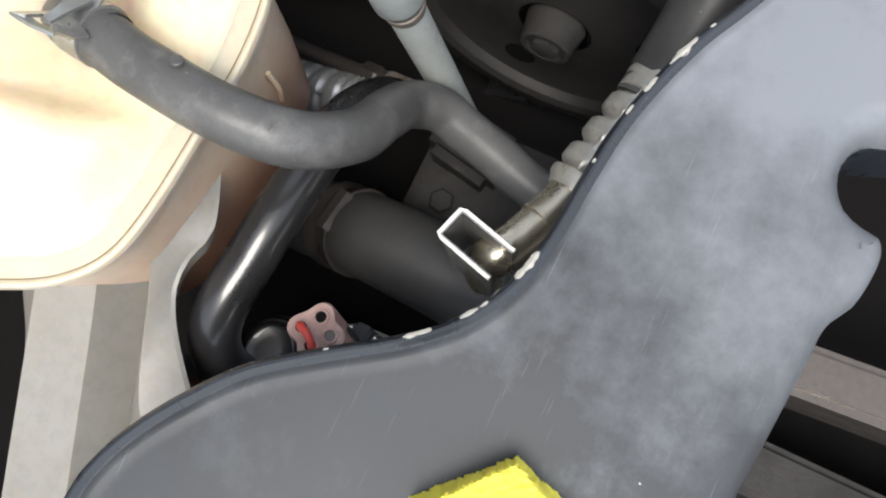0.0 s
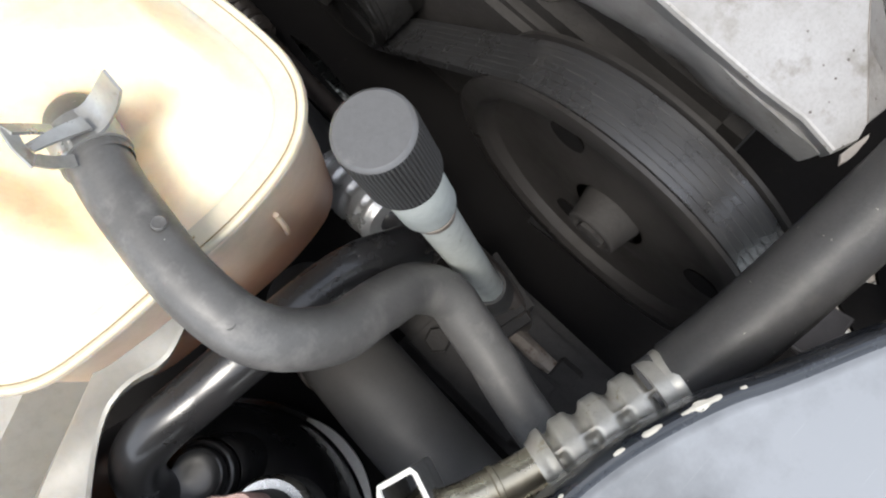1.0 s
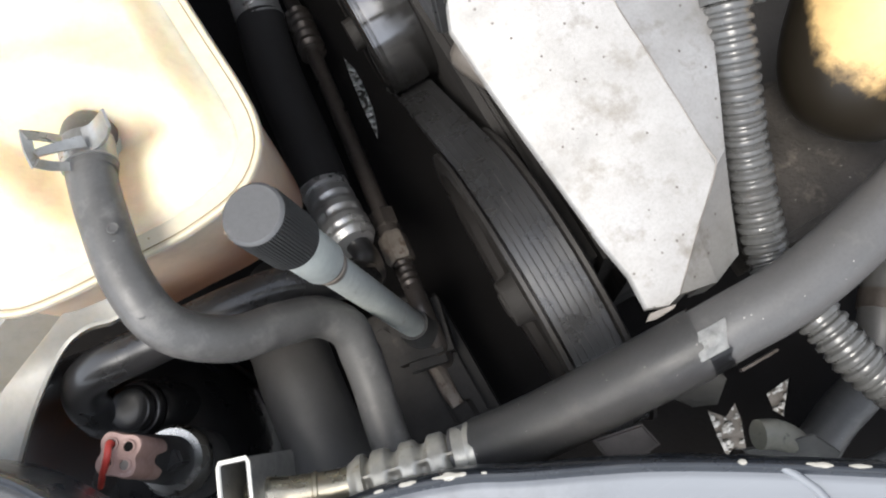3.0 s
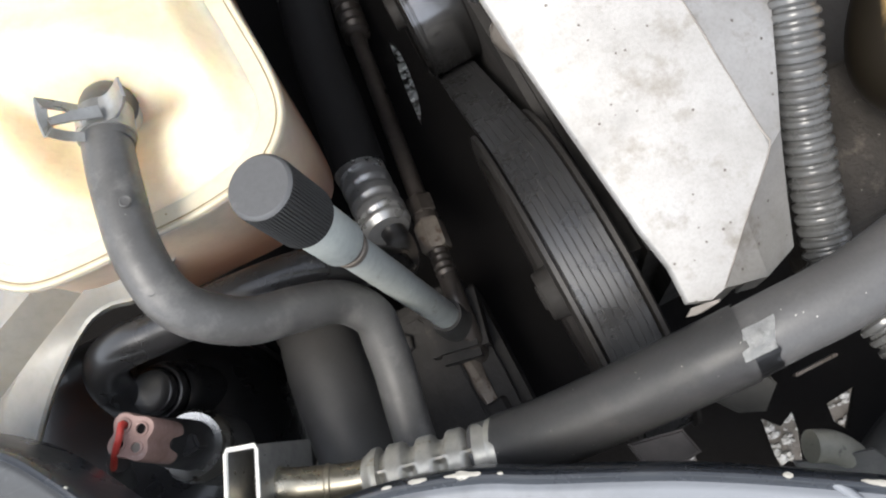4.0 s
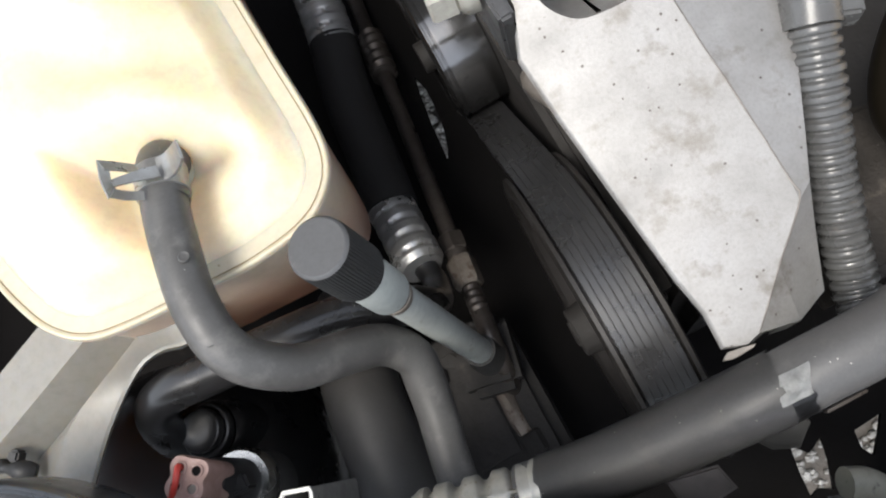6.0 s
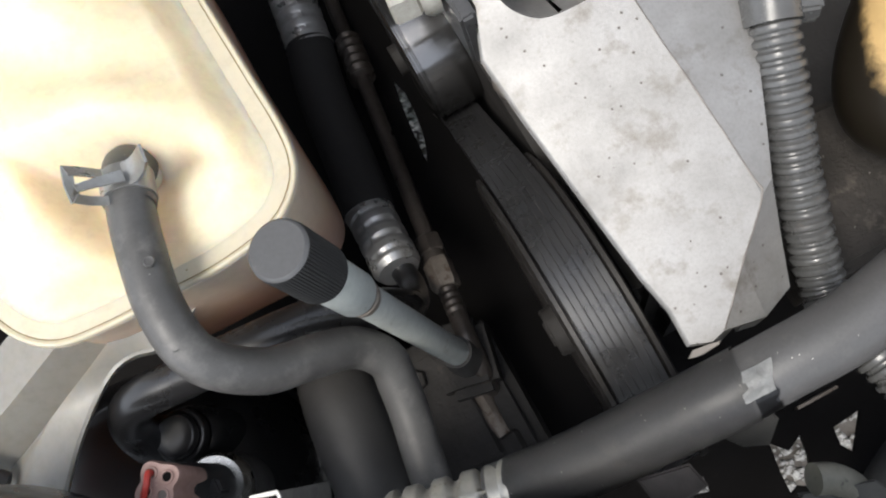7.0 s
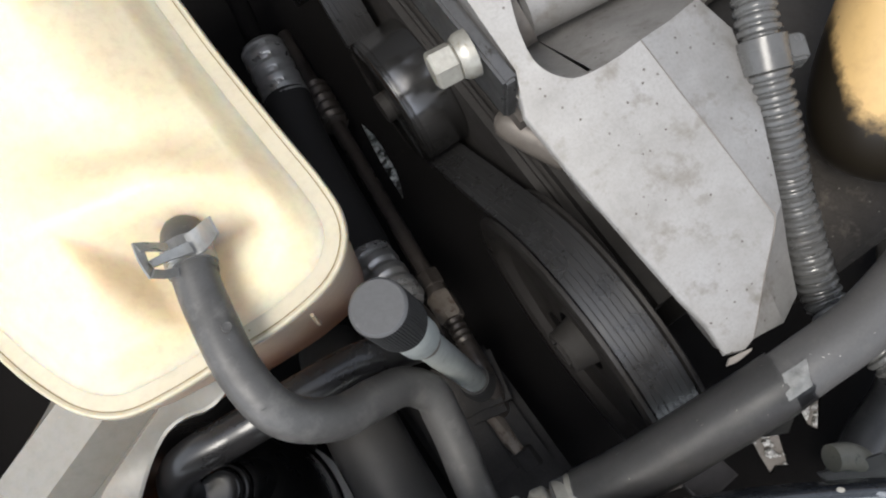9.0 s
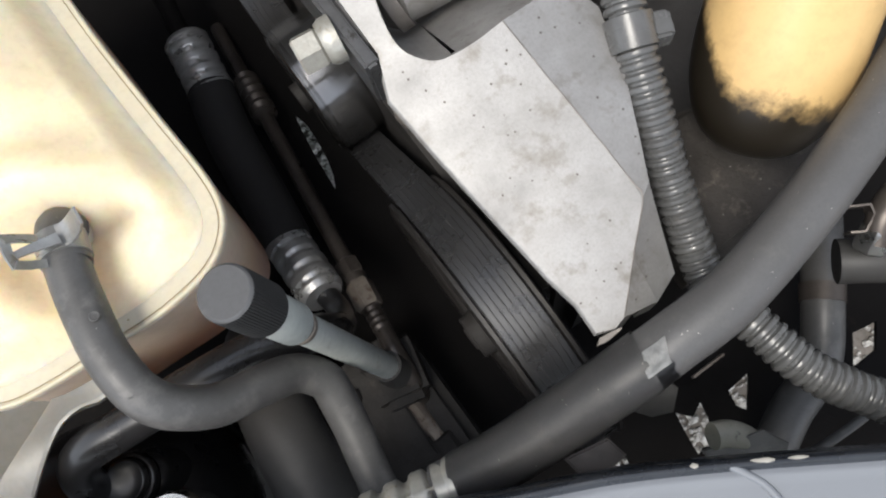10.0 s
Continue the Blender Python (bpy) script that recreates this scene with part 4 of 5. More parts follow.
for z0, z1, r in ((0.655, 0.692, 0.0150), (0.692, 0.698, 0.0128), (0.698, 0.703, 0.0102)):
    part("fitting_ring", lathe((fit_c.x, fit_c.y, z0), (fit_c.x, fit_c.y, z1), [(0, r), (0.75, r), (0.95, r * 0.97), (1, r * 0.90), (0.9, r * 0.82), (0.86, r * 0.4), (0.86, 0.0001)], seg=40), "gloss", can)

switch = thing("pressure_switch", (-0.170, 0.010, 0.69), "black pressure switch with a faded pink plug and red wire", "switch")
S0, S1 = Vector((-0.1735, 0.0080, 0.668)), Vector((-0.1640, 0.0112, 0.7585))
sw = lambda k: S0.lerp(S1, k)
part("base_ring", lathe(sw(0.28), sw(0.40), [(0, 0.0140), (0.1, 0.0158), (0.6, 0.0158), (0.8, 0.0148), (1, 0.0140), (1, 0.0095)], seg=48), "steel", switch, "bright metal ring")
part("collar", lathe(sw(0.0), sw(0.27), [(0, 0.0165), (0.9, 0.0165), (1, 0.0155), (1, 0.01)], seg=40), "rubber_dark", switch)
part("switch_body", lathe(sw(0.0), sw(0.80), [(0, 0.0122), (0.3, 0.0122), (0.46, 0.0118), (0.48, 0.0108), (0.75, 0.0100), (0.9, 0.0092), (1, 0.0080)], seg=32), "black", switch)
plug = bmesh.new()
ax = (S1 - S0).normalized()
sx = Vector((0.80, -0.60, 0)).cross(ax).cross(ax).normalized()
sy = ax.cross(sx)
outline = []
for j in range(48):
    a = 2 * math.pi * j / 48
    r = 0.0090 * (1.0 + 0.12 * math.cos(4 * a + math.pi)) * (1 - 0.10 * max(0, math.cos(2 * a)) ** 6)
    outline.append(sx * r * math.cos(a) + sy * r * math.sin(a))
rings = [[plug.verts.new(sw(k) + o * q) for o in outline] for k, q in ((0.70, 0.9), (0.72, 1.0), (0.985, 1.0), (1.0, 0.94))]
for a, b in zip(rings, rings[1:]):
    for i in range(48):
        plug.faces.new((a[i], a[(i + 1) % 48], b[(i + 1) % 48], b[i]))
plug.faces.new(rings[-1])
pk = part("plug", plug, "pink", switch, "faded pink plug", smooth=40)
for i, j in ((1, 1), (1, -1), (-1, 1), (-1, -1)):
    c = sw(0.998) + sx * 0.0034 * i + sy * 0.0034 * j
    part("cavity_rim", lathe(c, c + ax * 0.0010, [(0, 0.0026), (0.8, 0.0027), (1, 0.0024), (1, 0.0019), (0.1, 0.0018)], seg=20, close=False), "pink", pk)
    part("cavity", lathe(c + ax * 0.0001, c + ax * 0.0003, [(0, 0.0020), (1, 0.0020)], seg=16), "shade" if i * j > 0 else "pipe", pk)
c = max((sw(1.0) + sx * 0.0034 * i + sy * 0.0034 * j for i in (-1, 1) for j in (-1, 1)), key=lambda p: p.y - p.x * 0.3)
part("wire", sweep([c - ax * 0.001, c + ax * 0.0025, c + Vector((-0.0020, -0.0045, 0.0035)), c + Vector((-0.0070, -0.0080, 0.0005)), c + Vector((-0.0150, -0.0100, -0.0095)), c + Vector((-0.029, -0.010, -0.030))], 0.0013, seg=12, step=0.0008), "red", switch, "red insulated wire")
part("wire_boot", sweep([c + Vector((-0.0130, -0.0080, -0.0110)), c + Vector((-0.0190, -0.0085, -0.020)), c + Vector((-0.031, -0.010, -0.042))], 0.0045, seg=18), "black", switch)
part("latch", box(sw(0.62) + Vector((0.004, -0.009, -0.004)), sw(0.62) + Vector((0.013, -0.002, 0.006)), 0.0012), "black", switch)

# ---------------------------------------------------------------- radiator hose and lower bodies
rad = thing("radiator_hose", (-0.118, 0.0, 0.60), "thick dark radiator hose with a worm clamp", "hose")
part("hose_body", sweep([(-0.112, 0.085, 0.60), (-0.1140, 0.055, 0.632), (-0.1155, 0.025, 0.648), (-0.1175, -0.010, 0.650), (-0.1195, -0.045, 0.645), (-0.12, -0.09, 0.63)], 0.0205, seg=36), "rubber_dull", rad)
part("worm_clamp", lathe((-0.1137, 0.058, 0.630), (-0.1147, 0.044, 0.640), [(0, 0.0205), (0, 0.0219), (0.3, 0.0219), (0.4, 0.0211), (0.6, 0.0211), (0.7, 0.0219), (1, 0.0219), (1, 0.0205)], close=False), "pipe", rad)
part("worm_screw", hexagon((-0.102, 0.055, 0.655), (-0.122, 0.058, 0.655), 0.0042), "pipe", rad)

comp = thing("compressor", (-0.06, 0.0, 0.56), "dark oily compressor body with bolts and rust spots", "compressor")
part("body", box((-0.096, -0.075, 0.56), (-0.034, 0.040, 0.618), 0.006), "grime", comp)
part("port_block", box((-0.066, -0.004, 0.60), (-0.036, 0.036, 0.638), 0.005, turn=Matrix.Rotation(radians(-12), 4, "Z")), "grime", comp)
part("bolt", sweep([(-0.0545, 0.003, 0.617), (-0.0535, -0.012, 0.616), (-0.0530, -0.027, 0.615)], 0.0052, seg=10, wobble=0.3), "rust", comp, "rusty whitish bolt shank")
part("bolt_head", hexagon((-0.0500, -0.027, 0.612), (-0.0495, -0.040, 0.612), 0.0088), "grime", comp)
part("bolt_head", hexagon((-0.081, 0.020, 0.616), (-0.081, 0.020, 0.625), 0.0065), "grime", comp)
part("plate", slab([(-0.093, -0.035, 0.621), (-0.058, -0.035, 0.621), (-0.058, 0.012, 0.621), (-0.068, 0.030, 0.621), (-0.092, 0.030, 0.621)], 0.004), "grime", comp)

# ---------------------------------------------------------------- crank pulley, belt, idler
PC = Vector((0, 0.0, 0.6654))
R_F, R_B, WIDE = 0.0805, 0.0785, 0.0270
ax_p = lambda x: (x, PC.y, PC.z)


def ring_profile(rows):
    lo, hi = ax_p(0), ax_p(0.1)
    return lo, hi, [(x / 0.1, r) for x, r in rows]


pul = thing("crank_pulley", (0.013, 0.0, 0.585), "dark steel crank pulley with rolled flanges and a raised hub", "pulley")
part("rim", lathe(*ring_profile([(0.0016, 0.069), (-0.0008, 0.0715), (-0.0012, 0.0775), (0.0000, R_F + 0.0003), (0.0018, R_F + 0.0003), (0.0026, 0.0760), (0.0245, 0.0760), (0.0252, R_F), (0.0270, R_F), (0.0280, 0.078), (0.0278, 0.060)]), seg=128, close=False), "rim", pul, "steel rim with two flanges")
part("web", lathe(*ring_profile([(0.0016, 0.069), (0.0060, 0.066), (0.0085, 0.058), (0.0080, 0.036), (0.0070, 0.028), (0.0060, 0.018)]), seg=96, close=False), "pulley", pul, "dished web")
part("hub", lathe(*ring_profile([(0.0080, 0.0145), (-0.0020, 0.0125), (-0.0050, 0.0122), (-0.0058, 0.0115), (-0.0058, 0.0095), (-0.0040, 0.0090), (-0.0040, 0.0001)]), seg=64), "grime", pul, "raised hub")
part("centre_bolt", hexagon(ax_p(-0.003), ax_p(-0.0070), 0.0070), "grime", pul)
for k in range(3):
    a = 0.9 + k * 2 * math.pi / 3
    c = Vector((0.0, PC.y + 0.047 * math.cos(a), PC.z + 0.047 * math.sin(a)))
    # Solid disc on the web; the opening's shade is its colour.
    part("web_opening", lathe(c + Vector((0.0072, 0, 0)), c + Vector((0.0082, 0, 0)), [(0, 0.0085), (1, 0.0080)], seg=24), "shade", pul, "solid dark disc for the shade in a web opening")

ID, R_I = Vector((0, 0.174, 0.656)), 0.040
AL, R_A = Vector((0, 0.300, 0.690)), 0.030
LO, R_L = Vector((0, 0.300, 0.440)), 0.022


def tangent(c1, r1, c2, r2, cross, sign):
    """Touching points of a line on two circles in the y-z plane."""
    d = Vector((c2.y - c1.y, c2.z - c1.z))
    base, dist = math.atan2(d.y, d.x), d.length
    off = math.acos(max(-1, min(1, ((r1 + r2) if cross else (r1 - r2)) / dist)))
    a = base + sign * off
    b = a + math.pi if cross else a
    return a, b


def arc(c, r, a0, a1, step):
    n = max(3, int(abs(a1 - a0) * r / step))
    return [(c.y + r * math.cos(a0 + (a1 - a0) * i / n), c.z + r * math.sin(a0 + (a1 - a0) * i / n)) for i in range(n + 1)]


bt = 0.0040
rp, ri, ra = R_B - bt / 2, R_I + bt / 2, R_A - bt / 2 + 0.004
a1, b1 = tangent(PC, rp, ID, ri, True, 1)
a2, b2 = tangent(ID, ri, AL, ra, True, -1)
a3, b3 = tangent(PC, rp, LO, R_L, False, -1)
a4, b4 = tangent(LO, R_L, AL, ra, False, -1)
full = 2 * math.pi
path = arc(PC, rp, a3 % full, a1 % full, 0.002)
path += arc(ID, ri, b1 % full, a2 % full, 0.002)
j0, j1 = b2 % full, b4 % full
path += arc(AL, ra, j0, j1 - full if j1 > j0 else j1, 0.002)
path += [(LO.y + R_L * math.cos(a), LO.z + R_L * math.sin(a)) for a in (a4, 0.5 * (a4 + b3) if abs(a4 - b3) < math.pi else a4, b3)]
fine = []
for i, p in enumerate(path):
    q = path[(i + 1) % len(path)]
    n = max(1, int(math.hypot(q[0] - p[0], q[1] - p[1]) / 0.004))
    fine += [(p[0] + (q[0] - p[0]) * k / n, p[1] + (q[1] - p[1]) * k / n) for k in range(n)]
bx0, bx1, ribs = 0.0030, 0.0244, 7
outer_sec = []
for k in range(ribs):
    u0, u1 = bx0 + (bx1 - bx0) * k / ribs, bx0 + (bx1 - bx0) * (k + 1) / ribs
    w = u1 - u0
    outer_sec += [(u0 + 0.03 * w, 0.0), (u0 + 0.10 * w, 0.00028), (u1 - 0.10 * w, 0.00028), (u1 - 0.03 * w, 0.0)]
section = outer_sec + [(bx1, -bt), (bx0, -bt)]
bm = bmesh.new()
rings = []
for i, p in enumerate(fine):
    q0, q1 = fine[i - 1], fine[(i + 1) % len(fine)]
    t = Vector((q1[0] - q0[0], q1[1] - q0[1])).normalized()
    nrm = Vector((-t.y, t.x))
    rings.append([bm.verts.new((x, p[0] + nrm.x * (h + bt / 2), p[1] + nrm.y * (h + bt / 2))) for x, h in section])
for i, a in enumerate(rings):
    b = rings[(i + 1) % len(rings)]
    for j in range(len(section)):
        k = (j + 1) % len(section)
        bm.faces.new((a[j], a[k], b[k], b[j]))
belt = thing("serpentine_belt", (0.013, 0.0, 0.586), "worn black ribbed serpentine belt running round the pulleys", "belt")
part("belt_body", bm, "belt", belt, smooth=25)
for k in range(1, ribs):
    x = bx0 + (bx1 - bx0) * k / ribs
    strip = bmesh.new()
    prev = None
    for i in range(len(fine) + 1):
        p, q0, q1 = fine[i % len(fine)], fine[i - 1], fine[(i + 1) % len(fine)]
        t = Vector((q1[0] - q0[0], q1[1] - q0[1])).normalized()
        w = max(0.00001, 0.00002 + 0.00022 * noise.noise(Vector((k * 7.0, p[0] * 120, p[1] * 120))))
        row = [strip.verts.new((x + d, p[0] - t.y * (bt / 2 + 0.00034), p[1] + t.x * (bt / 2 + 0.00034))) for d in (-w, w)]
        if prev:
            strip.faces.new((prev[0], prev[1], row[1], row[0]))
        prev = row
    part("groove", strip, "groove", belt, "pale dusty groove between ribs")

idl = thing("idler_pulley", (0.018, 0.174, 0.616), "shiny dark idler pulley pressing on the belt", "pulley")
ax_i = lambda x: (x, ID.y, ID.z)
part("drum", lathe(ax_i(0), ax_i(0.1), [(x / 0.1, r) for x, r in ((0.0012, 0.0340), (0.000, 0.0362), (0.0005, 0.0385), (0.0020, 0.0400), (0.0024, 0.0392), (0.0030, 0.0392), (0.0034, 0.0400), (0.0046, 0.0400), (0.0050, 0.0393), (0.0056, 0.0393), (0.0060, 0.0401), (0.0075, 0.0402),
            (0.0290, 0.0402), (0.0300, 0.0394), (0.0312, 0.0402), (0.0325, 0.0395), (0.0335, 0.0375), (0.031, 0.020))], seg=96), "idler", idl, "polished dark drum")
part("side_plate", lathe(ax_i(0), ax_i(0.1), [(0.016, 0.0345), (0.05, 0.030), (0.07, 0.020), (0.03, 0.013), (0.03, 0.0001)], seg=64), "pulley", idl, "dull dark dished side")
part("axle", lathe(ax_i(-0.004), ax_i(0.045), [(0, 0.009), (1, 0.009)]), "grime", idl)
alt = thing("rear_pulley", (0.013, 0.30, 0.66), "dark accessory pulley behind the idler", "pulley")
ax_a = lambda x: (x, AL.y, AL.z)
part("drum", lathe(ax_a(0), ax_a(0.1), [(x / 0.1, r) for x, r in ((0.004, 0.012), (-0.001, 0.030), (0.0, 0.0345), (0.0018, 0.0345), (0.0026, 0.0305), (0.0245, 0.0305), (0.0252, 0.0345), (0.0272, 0.0345), (0.028, 0.012))], seg=72), "pulley", alt)

# adjusting bolt and slotted arm above the idler
arm = thing("adjuster_arm", (0.021, 0.14, 0.76), "steel adjuster arm plate held by a bright flange bolt", "bracket")
part("plate", box((0.0190, 0.0815, 0.783), (0.0250, 0.240, 0.8140), 0.0012), "bar", arm, "grey worn steel plate")
part("backing_bar", box((0.0257, 0.0900, 0.780), (0.0290, 0.240, 0.8120), 0.0010), "bar", arm)
part("flange", lathe((0.0125, 0.1035, 0.808), (0.0190, 0.1025, 0.808), [(0, 0.0078), (0.35, 0.0092), (0.55, 0.0094), (1.0, 0.0094)]), "cream_zinc", arm, "bright washer")
part("bolt_head", hexagon((0.0020, 0.1050, 0.808), (0.0125, 0.1035, 0.808), 0.0080, turn=0.15), "cream_zinc", arm, "bright hexagon bolt head")

# ---------------------------------------------------------------- cast bracket
cast = thing("cast_bracket", (0.05, 0.02, 0.70), "rough grey cast aluminium engine bracket with a parting line", "bracket")
cz = lambda x, y: 0.7746 + 0.092 * (x - 0.0274) + 0.291 * (y + 0.0443)
RIDGE = [(0.0699, 0.0672), (0.0712, 0.0450), (0.0728, 0.0200), (0.0740, -0.0060), (0.0735, -0.0127), (0.0580, -0.0275), (0.0425, -0.0425)]
left = [(0.0425, -0.0425), (0.0375, -0.0438), (0.0308, -0.0412), (0.0311, -0.0290), (0.0285, -0.0152), (0.0249, 0.0158), (0.0215, 0.0469), (0.0197, 0.0696), (0.0262, 0.0850), (0.0262, 0.170),
        (0.0600, 0.170)] + run_line([(0.0480, 0.125), (0.0390, 0.1050), (0.0352, 0.0940), (0.0338, 0.0840), (0.0363, 0.0765), (0.0420, 0.0705), (0.0500, 0.0682), (0.0600, 0.0672)], 0.0022)
bm = bmesh.new()
vs = [bm.verts.new((x, y, cz(x, y))) for x, y in left + RIDGE[:-1]]
bm.faces.new(vs)
by_xy = {(round(v.co.x, 4), round(v.co.y, 4)): v for v in vs}
rg = [by_xy[p] for p in RIDGE]
side_n = (Vector((0.0985, 0.0300, 0.7945)) - rg[3].co).cross(rg[0].co - rg[3].co)
upper = [bm.verts.new((x, y, rg[3].co.z - (side_n.x * (x - rg[3].co.x) + side_n.y * (y - rg[3].co.y)) / side_n.z))
         for x, y in ((0.0850, 0.0680), (0.1000, 0.0700), (0.1050, 0.0540), (0.0985, 0.0300), (0.0865, 0.0050), (0.0795, -0.0090))]
bm.faces.new([rg[0]] + upper + [rg[4], rg[3], rg[2], rg[1]])
lower = [bm.verts.new(p) for p in ((0.0760, -0.0250, 0.7720), (0.0720, -0.0400, 0.7610), (0.0580, -0.0450, 0.7680))]
bm.faces.new([rg[4], upper[-1]] + lower + [rg[6], rg[5]])
bmesh.ops.triangulate(bm, faces=bm.faces[:])
bmesh.ops.recalc_face_normals(bm, faces=bm.faces)
bmesh.ops.subdivide_edges(bm, edges=bm.edges[:], cuts=5, use_grid_fill=True)
for v in bm.verts:
    v.co.z += 0.0001 * noise.noise(v.co * 60)
edge = [e for e in bm.edges if e.is_boundary]
last = edge
for dz, dx in ((0.0005, -0.0006), (0.0012, -0.0006), (0.020, 0.0080)):
    ext = bmesh.ops.extrude_edge_only(bm, edges=last)
    for v in (g for g in ext["geom"] if isinstance(g, bmesh.types.BMVert)):
        hollow = v.co.x > 0.0325 and v.co.y > 0.064
        v.co.z -= dz * (2.4 if hollow and dz > 0.01 else 1.0)
        v.co.x += dx if v.co.x < 0.05 and v.co.y < 0.078 else 0
        if hollow:
            v.co.y += 0.95 * dz * (2.4 if dz > 0.01 else 1.0)
    last = [g for g in ext["geom"] if isinstance(g, bmesh.types.BMEdge)]
part("plate", bm, "cast", cast, "rough grey cast face", smooth=10)
part("parting_ridge", sweep([(x, y, cz(x, y) + 0.0001) for x, y in RIDGE], 0.00024, seg=8, wobble=0.9), "cast_warm", cast)
bm = bmesh.new()
rows = []
for i in range(37):
    u = i / 36
    row = []
    for k in range(15):
        v = k / 14
        p = Vector((0.0272 + 0.0105 * u, 0.085 - 0.125 * u, 0.797 - 0.037 * u)).lerp(Vector((0.0500 + 0.008 * u, 0.085 - 0.118 * u, 0.716)), v)
        bulge = 0.0050 * v * noise.noise(p * 32) + 0.0008 * noise.noise(p * 120)
        row.append(bm.verts.new(p + Vector((bulge - 0.004 * math.sin(v * math.pi), 0, bulge * 0.6))))
    rows.append(row)
for a, b in zip(rows, rows[1:]):
    for k in range(14):
        bm.faces.new((a[k], a[k + 1], b[k + 1], b[k]))
bmesh.ops.recalc_face_normals(bm, faces=bm.faces)
bmesh.ops.solidify(bm, geom=bm.faces[:], thickness=0.003)
part("rib", bm, "cast", cast, "lumpy shaded inner rib", smooth=70)
part("lug", lathe((0.0360, 0.1030, 0.7150), (0.0490, 0.0770, 0.7110), [(-0.25, 0.0008), (-0.22, 0.0046), (-0.1, 0.0080), (0.1, 0.0092), (0.5, 0.0096), (1.1, 0.0094), (1.25, 0.0076), (1.3, 0.002)]), "cast_warm", cast, "rounded warm-grey lug beside the belt", smooth=60)
part("boss", lathe((0.0745, -0.003, 0.7765), (0.0760, -0.004, 0.7815), [(0, 0.0042), (0.7, 0.0038), (1, 0.0028)], seg=10), "cast", cast)
part("boss", lathe((0.0748, 0.003, 0.7775), (0.0762, 0.002, 0.7822), [(0, 0.0035), (0.7, 0.0032), (1, 0.0024)], seg=8), "cast", cast)
part("flake", slab([(0.0278, -0.0448, 0.7755), (0.0305, -0.0430, 0.7758), (0.0350, -0.0438, 0.7766), (0.0395, -0.0448, 0.7778), (0.0385, -0.0455, 0.7775), (0.0330, -0.0459, 0.7765), (0.0305, -0.0456, 0.7760)], 0.0009, 0.0002), "cast_warm", cast, "rough flaking edge")

head = thing("engine_block", (0.15, 0.2, 0.4), "dark oily engine block beside the belt", "engine")
part("block", box((0.040, -0.02, 0.56), (0.60, 0.75, 0.715), 0.01), "grime", head)
part("timing_cover", box((0.030, -0.010, 0.562), (0.040, 0.30, 0.700), 0.004), "grime", head)
part("cylinder_head", box((0.060, 0.090, 0.716), (0.55, 0.74, 0.745), 0.012), "cast_warm", head, "warm grey machined deck")
part("rail", lathe((0.0500, 0.1165, 0.786), (0.170, 0.0980, 0.786), [(0, 0.0105), (0.015, 0.0130), (1, 0.0130)]), "cast", head, "pale cast tube")
part("rail_seat", lathe((0.0440, 0.1175, 0.783), (0.0520, 0.1162, 0.785), [(0, 0.009), (0.3, 0.0145), (1, 0.0145)]), "cast_warm", head)
part("valley", box((0.030, 0.078, 0.738), (0.125, 0.140, 0.7635), 0.008), "cast_warm", head, "smooth grey-brown hollow")
part("ledge", slab([(0.086, -0.045, 0.730), (0.24, -0.045, 0.730), (0.24, -0.005, 0.730), (0.165, 0.010, 0.730), (0.128, 0.019, 0.730), (0.112, 0.012, 0.730), (0.086, 0.015, 0.730)], 0.03, 0.004), "brownish", head, "dusty brown ledge")

# ---------------------------------------------------------------- conduits
def ribbed(run, r=0.0077, pitch=0.0042):
    return r + 0.00075 * math.tanh(2.2 * (math.cos(2 * math.pi * run / pitch) + 0.35)) + 0.00012 * math.sin(run * 310)


con = thing("corrugated_conduit", (0.09, 0.0, 0.73), "grey corrugated plastic wiring conduit with a clip", "conduit")
part("conduit", sweep([(0.150, 0.130, 0.808), (0.1228, 0.0703, 0.8048), (0.1095, 0.0418, 0.7990), (0.1003, 0.0159, 0.7868), (0.0930, -0.0096, 0.7690), (0.0850, -0.0427, 0.7510), (0.0820, -0.0580, 0.7510), (0.0840, -0.0715, 0.7560),
                       (0.0900, -0.1000, 0.7545), (0.1050, -0.1251, 0.7490), (0.124, -0.150, 0.742), (0.16, -0.19, 0.73)], ribbed, seg=24, step=0.0005), "conduit", con)
part("clip", lathe((0.1060, 0.0330, 0.7955), (0.1105, 0.0440, 0.7996), [(0, 0.0080), (0, 0.0096), (1, 0.0096), (1, 0.0080)], close=False), "conduit", con, "smooth clip band")
part("clip_tab", box((0.1140, 0.0280, 0.792), (0.1220, 0.0390, 0.802), 0.0012, turn=Matrix.Rotation(radians(-25), 4, "Z")), "conduit", con)

# ---------------------------------------------------------------- yellow filter can
filt = thing("oil_filter", (0.19, 0.06, 0.73), "yellow painted filter canister with an oily black bottom edge", "filter")
F0, F1 = Vector((0.1325, -0.0165, 0.7460)), Vector((0.2215, 0.0555, 0.8330))


def filter_radius(s):
    """Radius of the domed can at a share of its length."""
    u = math.acos(max(-1.0, 1 - (s / 0.34) ** 0.87)) if s < 0.34 else math.pi / 2
    return 0.0330 * math.sin(min(u, math.pi / 2)) ** 0.85


